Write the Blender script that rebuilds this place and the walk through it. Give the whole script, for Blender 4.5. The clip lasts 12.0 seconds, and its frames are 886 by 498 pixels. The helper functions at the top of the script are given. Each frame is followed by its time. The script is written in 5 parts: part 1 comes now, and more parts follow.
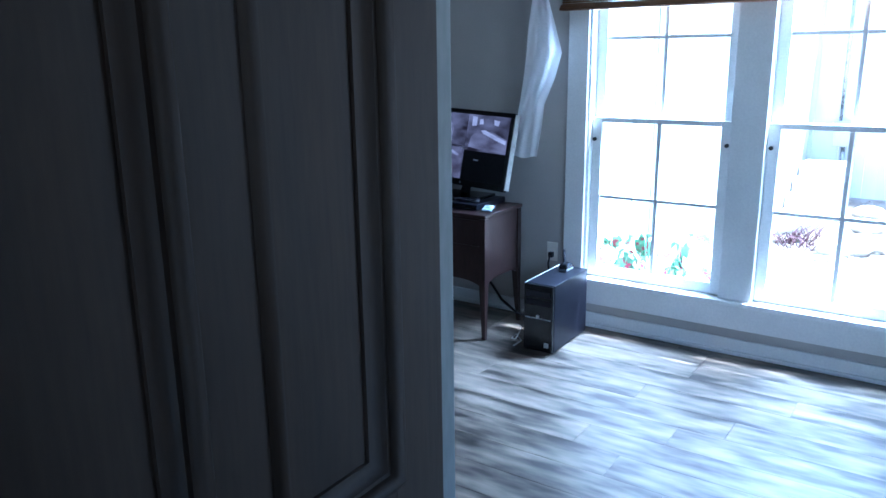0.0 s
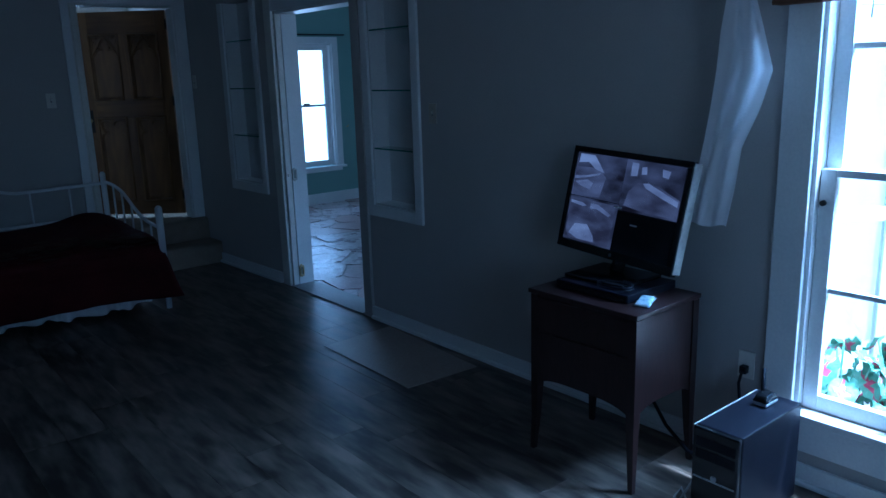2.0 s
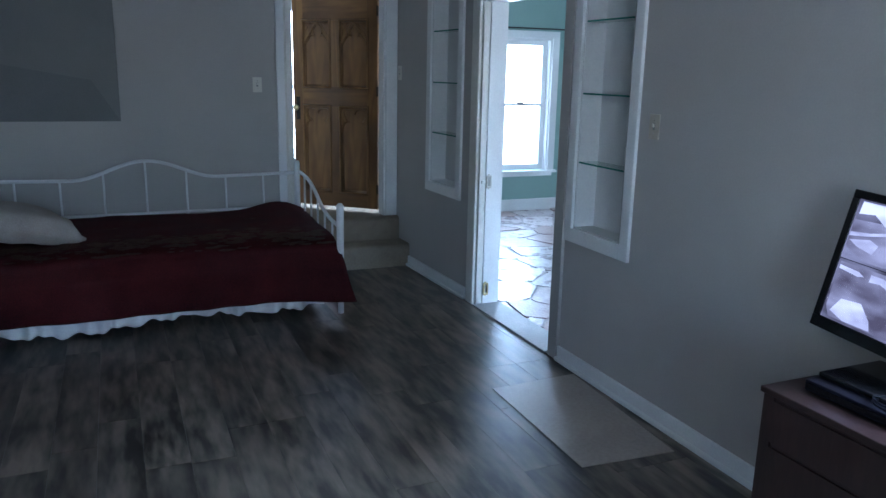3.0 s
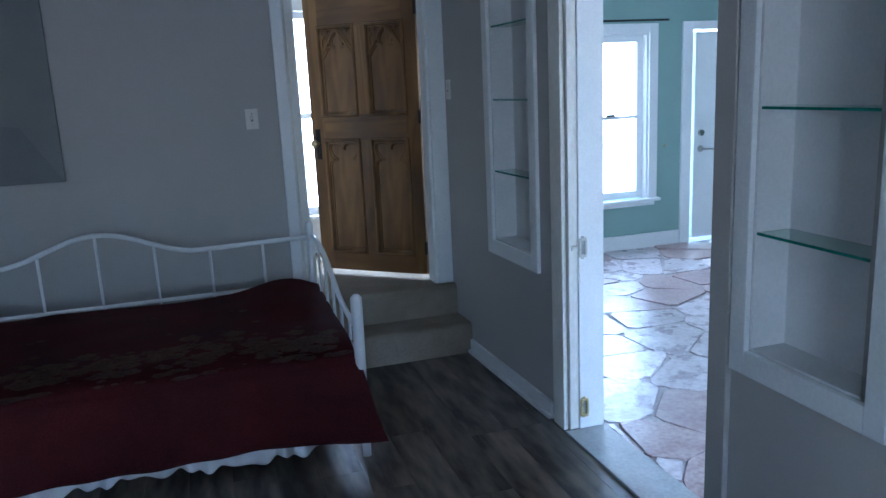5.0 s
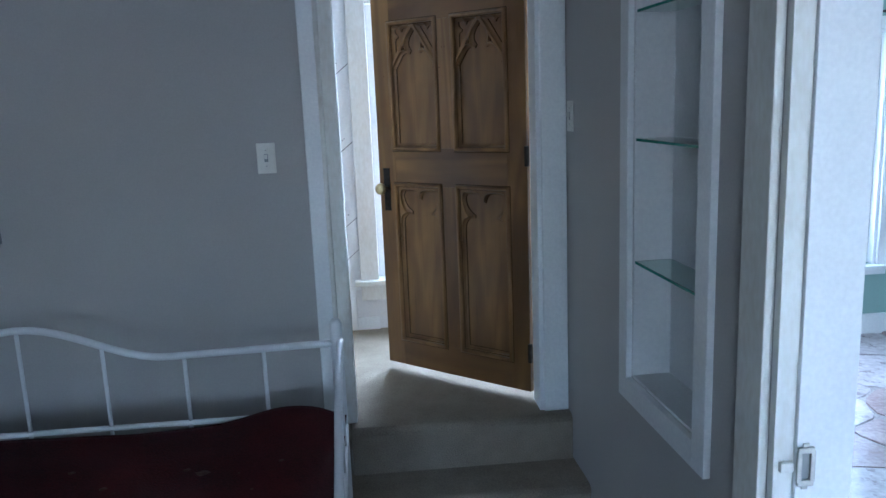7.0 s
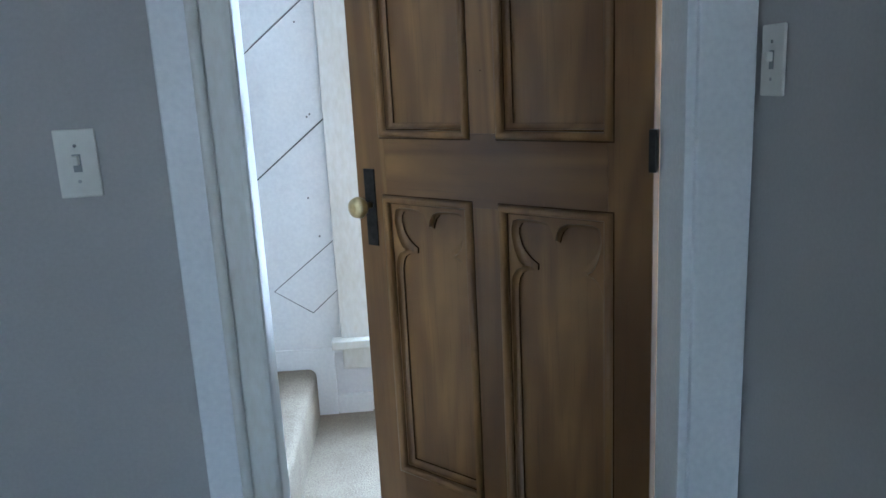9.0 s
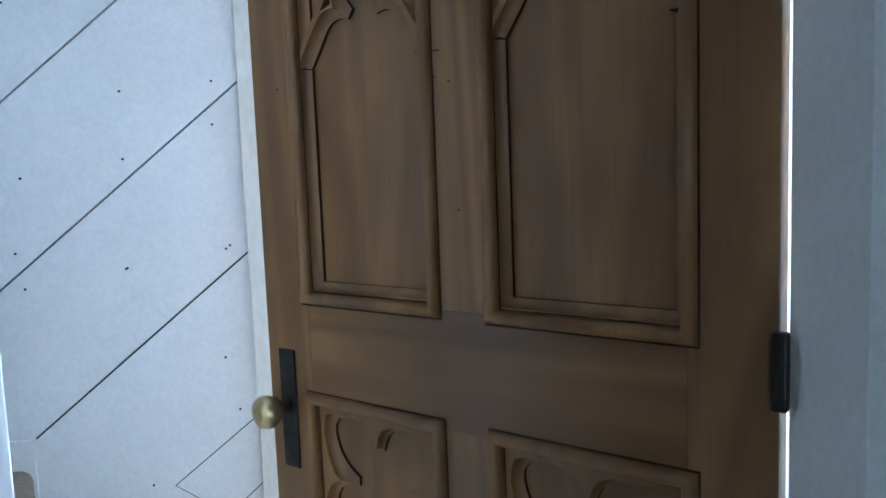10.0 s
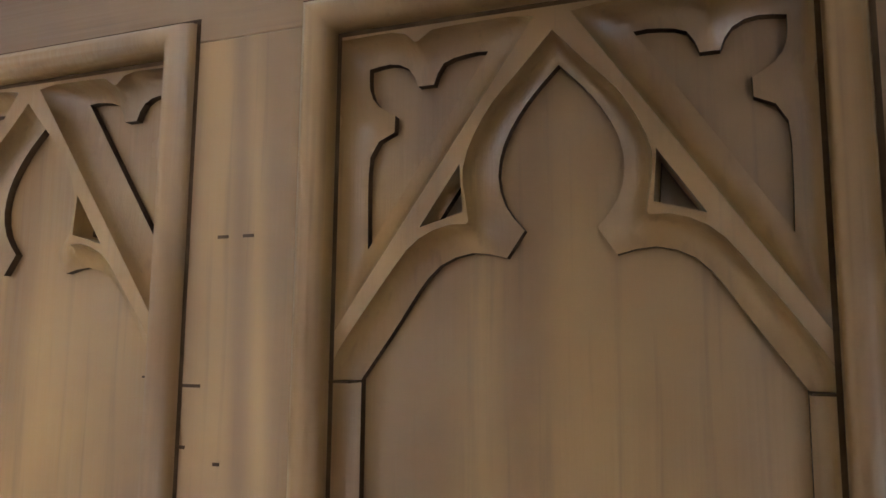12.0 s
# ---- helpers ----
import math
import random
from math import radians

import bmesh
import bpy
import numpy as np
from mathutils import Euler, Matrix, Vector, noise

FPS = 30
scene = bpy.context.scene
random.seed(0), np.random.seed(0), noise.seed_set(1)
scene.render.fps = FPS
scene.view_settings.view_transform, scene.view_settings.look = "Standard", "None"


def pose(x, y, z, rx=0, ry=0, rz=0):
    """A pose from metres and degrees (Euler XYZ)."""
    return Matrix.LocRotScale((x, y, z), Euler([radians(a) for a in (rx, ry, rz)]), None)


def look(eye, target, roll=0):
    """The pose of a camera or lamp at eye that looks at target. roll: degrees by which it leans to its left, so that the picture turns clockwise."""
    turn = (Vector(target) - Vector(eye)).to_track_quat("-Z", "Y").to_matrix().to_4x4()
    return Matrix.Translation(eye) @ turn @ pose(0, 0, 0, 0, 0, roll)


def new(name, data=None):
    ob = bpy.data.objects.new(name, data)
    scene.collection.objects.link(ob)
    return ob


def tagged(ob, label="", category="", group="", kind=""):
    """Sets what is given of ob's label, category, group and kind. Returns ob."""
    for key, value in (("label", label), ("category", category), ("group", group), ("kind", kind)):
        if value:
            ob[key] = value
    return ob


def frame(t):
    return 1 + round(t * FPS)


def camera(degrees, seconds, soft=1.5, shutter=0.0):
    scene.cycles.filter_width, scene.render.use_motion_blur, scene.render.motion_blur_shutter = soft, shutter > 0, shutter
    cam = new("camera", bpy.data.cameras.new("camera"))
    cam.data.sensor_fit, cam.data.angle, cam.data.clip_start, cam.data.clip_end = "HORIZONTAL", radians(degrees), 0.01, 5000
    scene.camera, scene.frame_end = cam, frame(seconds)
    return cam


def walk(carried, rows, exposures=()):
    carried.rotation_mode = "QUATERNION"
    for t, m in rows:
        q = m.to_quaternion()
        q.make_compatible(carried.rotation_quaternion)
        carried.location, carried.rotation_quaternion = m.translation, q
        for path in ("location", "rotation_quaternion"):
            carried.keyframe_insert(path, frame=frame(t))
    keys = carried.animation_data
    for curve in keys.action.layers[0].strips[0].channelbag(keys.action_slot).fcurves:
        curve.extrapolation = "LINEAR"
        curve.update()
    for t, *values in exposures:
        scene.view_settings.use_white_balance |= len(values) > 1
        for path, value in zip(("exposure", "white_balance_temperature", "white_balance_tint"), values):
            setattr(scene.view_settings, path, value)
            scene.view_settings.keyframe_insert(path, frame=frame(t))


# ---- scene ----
cam = camera(60.7, 12.0)
PATH = [
    (0, (0.609, 0.015, 1.574), (2.2, 1.12, 1.079), -0.8),
    (0.5, (0.858, 0.111, 1.59), (2.48, 1.179, 1.11), -2.8),
    (1, (1.14, 0.277, 1.608), (2.774, 1.325, 1.125), -1.3),
    (1.3, (1.313, 0.34, 1.595), (2.936, 1.418, 1.141), 0.0),
    (1.5, (1.443, 0.392, 1.598), (3.032, 1.512, 1.129), -0.1),
    (2, (1.853, 0.558, 1.603), (3.095, 2.059, 1.151), -1.7),
    (2.5, (2.123, 0.799, 1.597), (3.021, 2.521, 1.119), -0.4),
    (3, (2.35, 1.128, 1.605), (3.126, 2.915, 1.15), 1.2),
    (3.2, (2.453, 1.289, 1.596), (3.162, 3.103, 1.145), 0.5),
    (4.8, (2.997, 2.627, 1.609), (3.611, 4.482, 1.18), -2.2),
    (5, (3.112, 2.774, 1.61), (3.691, 4.642, 1.191), -2.7),
    (5.5, (3.358, 3.16, 1.642), (3.749, 5.078, 1.229), -2.9),
    (6, (3.522, 3.551, 1.633), (3.87, 5.478, 1.226), -2.1),
    (6.5, (3.67, 3.908, 1.626), (3.999, 5.839, 1.222), -1.8),
    (7, (3.821, 4.334, 1.662), (3.983, 6.291, 1.282), -2.3),
    (7.2, (3.857, 4.496, 1.645), (3.971, 6.457, 1.267), -2.2),
    (8.8, (3.951, 5.811, 1.607), (4.017, 7.765, 1.187), -3.3),
    (9, (3.944, 5.965, 1.598), (4.045, 7.911, 1.146), -2.9),
    (9.5, (3.968, 6.329, 1.621), (4.095, 8.281, 1.205), -2.2),
    (9.9, (4.009, 6.586, 1.657), (4.181, 8.555, 1.349), -3.1),
    (10, (4.026, 6.66, 1.654), (4.192, 8.642, 1.446), -2.2),
    (10.2, (4.033, 6.753, 1.696), (4.293, 8.735, 1.61), -1.9),
    (10.5, (4.036, 6.868, 1.749), (4.385, 8.837, 1.727), -2.1),
    (10.8, (4.025, 6.938, 1.789), (4.458, 8.887, 1.906), -1.5),
    (11, (4.007, 6.977, 1.793), (4.549, 8.882, 2.071), -0.9),
    (11.4, (3.983, 7.041, 1.813), (4.708, 8.885, 2.089), -0.6),
    (11.5, (4.001, 7.065, 1.811), (4.725, 8.903, 2.119), -0.4),
    (11.7, (4.009, 7.137, 1.777), (4.851, 8.903, 2.193), 0.9),
    (12, (4.086, 7.228, 1.834), (4.808, 9.075, 2.095), 0.5),
]
EXPOSURES = [(0.0, 2.6, 4550, 6), (0.6, 1.25, 3900, 3), (1.0, 0.8, 3800, 3), (1.5, 0.55, 3850, 4), (1.75, 0.6, 3850, 4), (2.1, 1.35, 4000, 2), (2.5, 2.6, 4850, 6), (3.2, 3.5, 5000, 7),
             (4.8, 3.5, 4850, 9), (6.0, 3.5, 4700, 9), (7.0, 3.8, 4900, 8), (9.0, 3.9, 4950, 6), (9.6, 3.65, 4900, 6), (10.2, 4.0, 4750, 6), (10.8, 4.4, 5100, 8), (12.0, 5.25, 5800, 10)]
SCREEN_GLOW = 0.10
BOARD0, BOARDW = -1.182, 0.330
walk(cam, [(r[0], look(*r[1:])) for r in PATH], EXPOSURES)

# ---- light ----
world = bpy.data.worlds.new("sky")
scene.world = world
world.use_nodes = True
wn = world.node_tree
sky = wn.nodes.new("ShaderNodeTexSky")
sky.sky_type = "NISHITA"
sky.sun_disc = False
sky.sun_elevation = radians(67)
sky.sun_rotation = radians(147)
wn.links.new(sky.outputs["Color"], wn.nodes["Background"].inputs["Color"])
wn.nodes["Background"].inputs["Strength"].default_value = 0.14

sun_data = bpy.data.lights.new("sun", "SUN")
sun_data.energy = 4.2
sun_data.angle = radians(0.6)
sun_data.color = (1.0, 0.95, 0.88)
sun = new("sun", sun_data)
sun.matrix_world = look((3.0, -4.6, 13), (0, 0, 0))


def area_lamp(name, centre, target, w, h, power, color, spread=180):
    d = bpy.data.lights.new(name, "AREA")
    d.shape, d.size, d.size_y, d.energy, d.color = "RECTANGLE", w, h, power, color
    d.spread = radians(spread)
    o = new(name, d)
    o.matrix_world = look(centre, target)
    return o


area_lamp("green_room_window_light", (6.68, 9.17, 1.25), (6.68, 0, 1.25), 0.86, 1.5, 4.7, (0.86, 0.94, 1.0))
area_lamp("green_room_door_light", (8.02, 9.19, 1.03), (8.02, 0, 1.03), 1.0, 2.1, 1.6, (0.86, 0.94, 1.0))
area_lamp("courtyard_sky_light", (5.75, 0.5, 3.2), (3.9, 0.5, 0.0), 2.0, 1.0, 220, (0.72, 0.86, 1.0))
# Lamp of an assumed, unseen window, narrowed to brighten the end wall.
area_lamp("back_fill_light", (2.3, -1.30, 1.55), (5.6, 7.0, 1.40), 1.3, 1.2, 0.72, (0.90, 0.95, 0.96), 85)
area_lamp("patio_door_light", (5.75, 2.47, 1.05), (8.4, 9.0, 1.05), 0.56, 2.0, 0.7, (0.86, 0.94, 1.0), 50)
# Fill lamp added out of view to brighten the dark entrance door.
area_lamp("anteroom_fill_light", (-1.78, -0.5, 1.5), (3.0, -0.1, 1.3), 1.1, 1.2, 0.012, (0.95, 0.95, 0.92))
area_lamp("hall_window_light", (4.15, 8.76, 1.45), (4.15, 0, 1.45), 0.68, 1.5, 5.6, (0.86, 0.94, 1.0))


# ---- materials ----
def mat(name, a, b, scale=8.0, rough=0.6, bump=0.15, stretch=(1, 1, 1), metal=0.0, fine=60.0, mix=0.5, rvar=0.1,
        spec=0.5, random_tint=0.0, detail=4.0, lo=0.35, hi=0.65):
    """Two-scale noise between colours a and b, a fine bump and an uneven gloss."""
    m = bpy.data.materials.new(name)
    m.use_nodes = True
    t = m.node_tree
    N, L = t.nodes, t.links
    bsdf = N["Principled BSDF"]
    co = N.new("ShaderNodeTexCoord")
    mp = N.new("ShaderNodeMapping")
    mp.inputs["Scale"].default_value = stretch
    L.new(co.outputs["Object"], mp.inputs["Vector"])
    vec = mp.outputs["Vector"]
    info = N.new("ShaderNodeObjectInfo")
    if random_tint:
        sh = N.new("ShaderNodeVectorMath")
        sh.operation = "MULTIPLY_ADD"
        sh.inputs[1].default_value = (1, 1, 1)
        off = N.new("ShaderNodeVectorMath")
        off.operation = "SCALE"
        off.inputs[0].default_value = (37.0, 19.0, 53.0)
        L.new(info.outputs["Random"], off.inputs["Scale"])
        L.new(vec, sh.inputs[0])
        L.new(off.outputs["Vector"], sh.inputs[2])
        vec = sh.outputs["Vector"]
    n1 = N.new("ShaderNodeTexNoise")
    n1.inputs["Scale"].default_value = scale
    n1.inputs["Detail"].default_value = detail
    n1.inputs["Roughness"].default_value = 0.6
    L.new(vec, n1.inputs["Vector"])
    n2 = N.new("ShaderNodeTexNoise")
    n2.inputs["Scale"].default_value = fine
    n2.inputs["Detail"].default_value = 3.0
    L.new(vec, n2.inputs["Vector"])
    ma = N.new("ShaderNodeMath")
    ma.operation = "MULTIPLY_ADD"
    ma.inputs[1].default_value = 1.0 - mix
    L.new(n1.outputs["Fac"], ma.inputs[0])
    mb = N.new("ShaderNodeMath")
    mb.operation = "MULTIPLY"
    mb.inputs[1].default_value = mix
    L.new(n2.outputs["Fac"], mb.inputs[0])
    L.new(mb.outputs[0], ma.inputs[2])
    ramp = N.new("ShaderNodeMapRange")
    ramp.inputs["From Min"].default_value = lo
    ramp.inputs["From Max"].default_value = hi
    L.new(ma.outputs[0], ramp.inputs["Value"])
    mx = N.new("ShaderNodeMix")
    mx.data_type = "RGBA"
    mx.inputs["A"].default_value = (*a, 1)
    mx.inputs["B"].default_value = (*b, 1)
    L.new(ramp.outputs["Result"], mx.inputs["Factor"])
    col = mx.outputs["Result"]
    if random_tint:
        hs = N.new("ShaderNodeHueSaturation")
        vr = N.new("ShaderNodeMapRange")
        vr.inputs["To Min"].default_value = 1.0 - random_tint
        vr.inputs["To Max"].default_value = 1.0 + random_tint
        L.new(info.outputs["Random"], vr.inputs["Value"])
        L.new(vr.outputs["Result"], hs.inputs["Value"])
        L.new(col, hs.inputs["Color"])
        col = hs.outputs["Color"]
    L.new(col, bsdf.inputs["Base Color"])
    rr = N.new("ShaderNodeMapRange")
    rr.inputs["To Min"].default_value = max(rough - rvar, 0.02)
    rr.inputs["To Max"].default_value = min(rough + rvar, 1.0)
    L.new(n1.outputs["Fac"], rr.inputs["Value"])
    L.new(rr.outputs["Result"], bsdf.inputs["Roughness"])
    bp = N.new("ShaderNodeBump")
    bp.inputs["Strength"].default_value = bump
    bp.inputs["Distance"].default_value = 0.01
    L.new(ma.outputs[0], bp.inputs["Height"])
    L.new(bp.outputs["Normal"], bsdf.inputs["Normal"])
    bsdf.inputs["Metallic"].default_value = metal
    bsdf.inputs["Specular IOR Level"].default_value = spec
    return m


def wood_mat(name, dark, mid, light, along, rough=0.42):
    """Flat-sawn softwood: wandering growth lines along one axis, broad tone drift, fine pores and darker stains."""
    m = bpy.data.materials.new(name)
    m.use_nodes = True
    t = m.node_tree
    N, L = t.nodes, t.links
    bsdf = N["Principled BSDF"]
    co = N.new("ShaderNodeTexCoord")

    def field(scale, size, detail=3.0, distortion=0.0):
        mp = N.new("ShaderNodeMapping")
        mp.inputs["Scale"].default_value = scale
        L.new(co.outputs["Object"], mp.inputs["Vector"])
        n = N.new("ShaderNodeTexNoise")
        n.inputs["Scale"].default_value = size
        n.inputs["Detail"].default_value = detail
        n.inputs["Distortion"].default_value = distortion
        L.new(mp.outputs["Vector"], n.inputs["Vector"])
        return n.outputs["Fac"]

    long = (1, 1, 0.10) if along == "z" else (0.10, 0.10, 1)
    lines = field(long, 4.0, 2.0, 1.1)
    wave = N.new("ShaderNodeMath")
    wave.operation = "MULTIPLY"
    wave.inputs[1].default_value = 34.0
    L.new(lines, wave.inputs[0])
    sine = N.new("ShaderNodeMath")
    sine.operation = "SINE"
    L.new(wave.outputs[0], sine.inputs[0])
    half = N.new("ShaderNodeMapRange")
    half.inputs["From Min"].default_value = -1.0
    L.new(sine.outputs[0], half.inputs["Value"])
    pores = field((60, 60, 2.0) if along == "z" else (2.0, 2.0, 60), 3.0, 3.0)
    stain = field((1, 1, 0.5) if along == "z" else (0.5, 0.5, 1), 3.2, 4.0, 0.3)

    def blend(fac, a_, b_, lo=0.0, hi=1.0):
        r = N.new("ShaderNodeMapRange")
        r.inputs["From Min"].default_value, r.inputs["From Max"].default_value = lo, hi
        L.new(fac, r.inputs["Value"])
        x = N.new("ShaderNodeMix")
        x.data_type = "RGBA"
        L.new(r.outputs["Result"], x.inputs["Factor"])
        for sock, val in (("A", a_), ("B", b_)):
            if isinstance(val, tuple):
                x.inputs[sock].default_value = (*val, 1)
            else:
                L.new(val, x.inputs[sock])
        return x.outputs["Result"]

    c = blend(half.outputs["Result"], mid, light, -0.1, 1.1)
    c = blend(stain, dark, c, 0.22, 0.60)
    c = blend(pores, dark, c, -0.14, 0.43)
    L.new(c, bsdf.inputs["Base Color"])
    rr = N.new("ShaderNodeMapRange")
    rr.inputs["To Min"].default_value, rr.inputs["To Max"].default_value = rough - 0.1, rough + 0.14
    L.new(stain, rr.inputs["Value"])
    L.new(rr.outputs["Result"], bsdf.inputs["Roughness"])
    bp = N.new("ShaderNodeBump")
    bp.inputs["Strength"].default_value, bp.inputs["Distance"].default_value = 0.12, 0.004
    L.new(pores, bp.inputs["Height"])
    L.new(bp.outputs["Normal"], bsdf.inputs["Normal"])
    return m


def glass_mat(name, tint=(1, 1, 1), rough=0.0):
    m = bpy.data.materials.new(name)
    m.use_nodes = True
    b = m.node_tree.nodes["Principled BSDF"]
    b.inputs["Base Color"].default_value = (*tint, 1)
    b.inputs["Roughness"].default_value = rough
    b.inputs["Transmission Weight"].default_value = 1.0
    b.inputs["IOR"].default_value = 1.45
    return m


M_PLANK = mat("grey_brown_vinyl_plank", (0.024, 0.019, 0.015), (0.205, 0.166, 0.130), 2.0, 0.38, 0.10, (6.5, 1.4, 1), fine=6.0, mix=0.24, random_tint=0.16, rvar=0.08, detail=1.6, lo=0.38, hi=0.65)
M_WALL = mat("grey_wall_paint", (0.400, 0.383, 0.362), (0.440, 0.422, 0.400), 2.0, 0.65, 0.05, fine=140)
M_WHITE = mat("white_trim_paint", (0.68, 0.69, 0.69), (0.78, 0.79, 0.78), 3.0, 0.38, 0.05, fine=90)
M_OLDWHITE = mat("worn_cream_paint", (0.62, 0.60, 0.53), (0.74, 0.74, 0.70), 5.0, 0.5, 0.12, (1, 1, 0.4), fine=70)
M_NICHE = mat("white_niche_paint", (0.62, 0.62, 0.62), (0.70, 0.70, 0.69), 3.0, 0.55, 0.04, fine=90)
M_CEIL = mat("white_ceiling_paint", (0.7, 0.7, 0.69), (0.76, 0.76, 0.75), 2.0, 0.8, 0.08, fine=120)
M_GREEN = mat("sage_green_paint", (0.235, 0.345, 0.310), (0.265, 0.385, 0.345), 2.0, 0.6, 0.05, fine=120)
M_STONE = mat("pale_flagstone", (0.33, 0.275, 0.28), (0.68, 0.63, 0.645), 6.0, 0.30, 0.8, fine=26, mix=0.5, random_tint=0.25, rvar=0.18)
M_GROUT = mat("brown_grey_mortar", (0.30, 0.265, 0.265), (0.50, 0.455, 0.455), 14.0, 0.8, 0.5, fine=80)
M_DOOR = wood_mat("stripped_brown_pine", (0.052, 0.0225, 0.0078), (0.157, 0.076, 0.022), (0.246, 0.129, 0.037), "z")
M_DOORX = wood_mat("stripped_brown_pine_crosswise", (0.052, 0.0225, 0.0078), (0.157, 0.076, 0.022), (0.246, 0.129, 0.037), "x")
# Dark brown of the crevice lines, carved steps, joints and nail marks.
M_DARKBROWN = mat("dark_line_brown", (0.026, 0.013, 0.006), (0.060, 0.031, 0.013), 24.0, 0.9, 0.1, fine=90, spec=0.1)
M_DARKDOOR = mat("dark_brown_door_wood", (0.024, 0.015, 0.009), (0.045, 0.029, 0.018), 2.2, 0.68, 0.12, (7, 7, 0.7), fine=16, mix=0.4)
M_CARPET = mat("beige_cut_pile_carpet", (0.215, 0.178, 0.134), (0.345, 0.295, 0.225), 7.0, 0.95, 1.0, fine=210, mix=0.6, spec=0.1)
M_TUBE = mat("white_enamelled_steel", (0.72, 0.73, 0.73), (0.78, 0.79, 0.79), 6.0, 0.35, 0.02, fine=50)
M_RED = mat("wine_red_bedspread", (0.022, 0.0034, 0.0042), (0.070, 0.0095, 0.0105), 4.0, 0.85, 0.35, fine=160, spec=0.2)
M_LINEN = mat("white_cotton", (0.62, 0.62, 0.62), (0.74, 0.74, 0.73), 6.0, 0.9, 0.3, fine=200, spec=0.2)
M_MAHOG = mat("dark_mahogany", (0.012, 0.0065, 0.006), (0.032, 0.0155, 0.0135), 3.0, 0.33, 0.06, (6, 6, 0.8), fine=18)
M_BLACK = mat("black_plastic", (0.005, 0.005, 0.009), (0.010, 0.010, 0.016), 6.0, 0.42, 0.03, fine=120, spec=0.25)
M_GLOSSBLACK = mat("gloss_black_plastic", (0.008, 0.008, 0.009), (0.013, 0.013, 0.014), 6.0, 0.12, 0.01, fine=120, rvar=0.04)
M_SILVER = mat("silver_plastic", (0.42, 0.43, 0.45), (0.5, 0.51, 0.53), 6.0, 0.3, 0.02, metal=0.6)
M_IRON = mat("dark_iron", (0.02, 0.019, 0.018), (0.05, 0.045, 0.04), 12.0, 0.5, 0.2, metal=0.7)
M_BRASS = mat("worn_brass", (0.42, 0.33, 0.16), (0.60, 0.50, 0.27), 14.0, 0.3, 0.1, metal=0.9)
M_STEEL = mat("brushed_nickel", (0.40, 0.39, 0.37), (0.50, 0.49, 0.47), 12.0, 0.28, 0.05, metal=0.95)
M_PLATE = mat("ivory_plastic", (0.66, 0.64, 0.57), (0.72, 0.70, 0.63), 6.0, 0.35, 0.01)
M_MATV = mat("taupe_vinyl_sheet", (0.27, 0.225, 0.19), (0.35, 0.30, 0.255), 4.0, 0.42, 0.08, fine=60)
M_BAMBOO = mat("brown_bamboo", (0.14, 0.060, 0.022), (0.27, 0.13, 0.055), 5.0, 0.6, 0.3, (10, 0.6, 10), fine=30)
M_PANEL = mat("charcoal_grey_canvas", (0.165, 0.167, 0.161), (0.20, 0.202, 0.194), 3.0, 0.62, 0.03, fine=140)
M_STUCCO = mat("pale_stucco", (0.50, 0.49, 0.47), (0.60, 0.59, 0.56), 3.0, 0.9, 0.6, fine=60)
M_LITTER = mat("leaf_litter_soil", (0.20, 0.16, 0.12), (0.46, 0.42, 0.36), 9.0, 0.95, 1.0, fine=60)
M_PATIO = mat("pale_patio_stone", (0.46, 0.42, 0.37), (0.62, 0.58, 0.52), 4.0, 0.8, 0.5, fine=40, random_tint=0.12)
M_LEAF = mat("green_leaf", (0.12, 0.28, 0.16), (0.30, 0.48, 0.34), 9.0, 0.5, 0.2, fine=50)
M_PINK = mat("pink_leaf_heart", (0.42, 0.04, 0.09), (0.55, 0.10, 0.16), 9.0, 0.5, 0.1, fine=50)
M_DIRT = mat("grey_roof_felt", (0.06, 0.06, 0.06), (0.1, 0.1, 0.1), 5.0, 0.9, 0.3)
M_WIRE = mat("pale_cable_rubber", (0.42, 0.41, 0.39), (0.5, 0.49, 0.47), 9.0, 0.5, 0.05)
M_PAPER = mat("pale_blue_plastic", (0.20, 0.27, 0.34), (0.52, 0.58, 0.62), 22.0, 0.25, 0.05, fine=60)
M_FLORAL = mat("brown_floral_print", (0.040, 0.018, 0.013), (0.100, 0.061, 0.043), 16.0, 0.9, 0.35, fine=70, spec=0.2)
M_VOILE = mat("white_voile", (0.82, 0.81, 0.84), (0.88, 0.87, 0.90), 8.0, 0.9, 0.2, fine=200, spec=0.1)
vt = M_VOILE.node_tree
tl = vt.nodes.new("ShaderNodeBsdfTranslucent")
tl.inputs["Color"].default_value = (0.8, 0.8, 0.82, 1)
ms = vt.nodes.new("ShaderNodeMixShader")
ms.inputs["Fac"].default_value = 0.5
vt.links.new(vt.nodes["Principled BSDF"].outputs[0], ms.inputs[1])
vt.links.new(tl.outputs[0], ms.inputs[2])
vt.links.new(ms.outputs[0], vt.nodes["Material Output"].inputs["Surface"])
M_PILLOW = mat("beige_grey_pillow_cotton", (0.30, 0.26, 0.23), (0.44, 0.39, 0.35), 5.0, 0.9, 0.3, fine=160, spec=0.2)
M_ALMOND = mat("almond_plastic", (0.40, 0.36, 0.29), (0.46, 0.42, 0.34), 6.0, 0.4, 0.01)
M_GLASS = glass_mat("window_glass")
M_PLATED = mat("dull_nickel", (0.34, 0.33, 0.30), (0.50, 0.49, 0.45), 20.0, 0.4, 0.15, metal=0.7)
M_GREYTRIM = mat("grey_edge_paint", (0.17, 0.18, 0.17), (0.25, 0.26, 0.25), 6.0, 0.55, 0.12, (1, 1, 0.3))
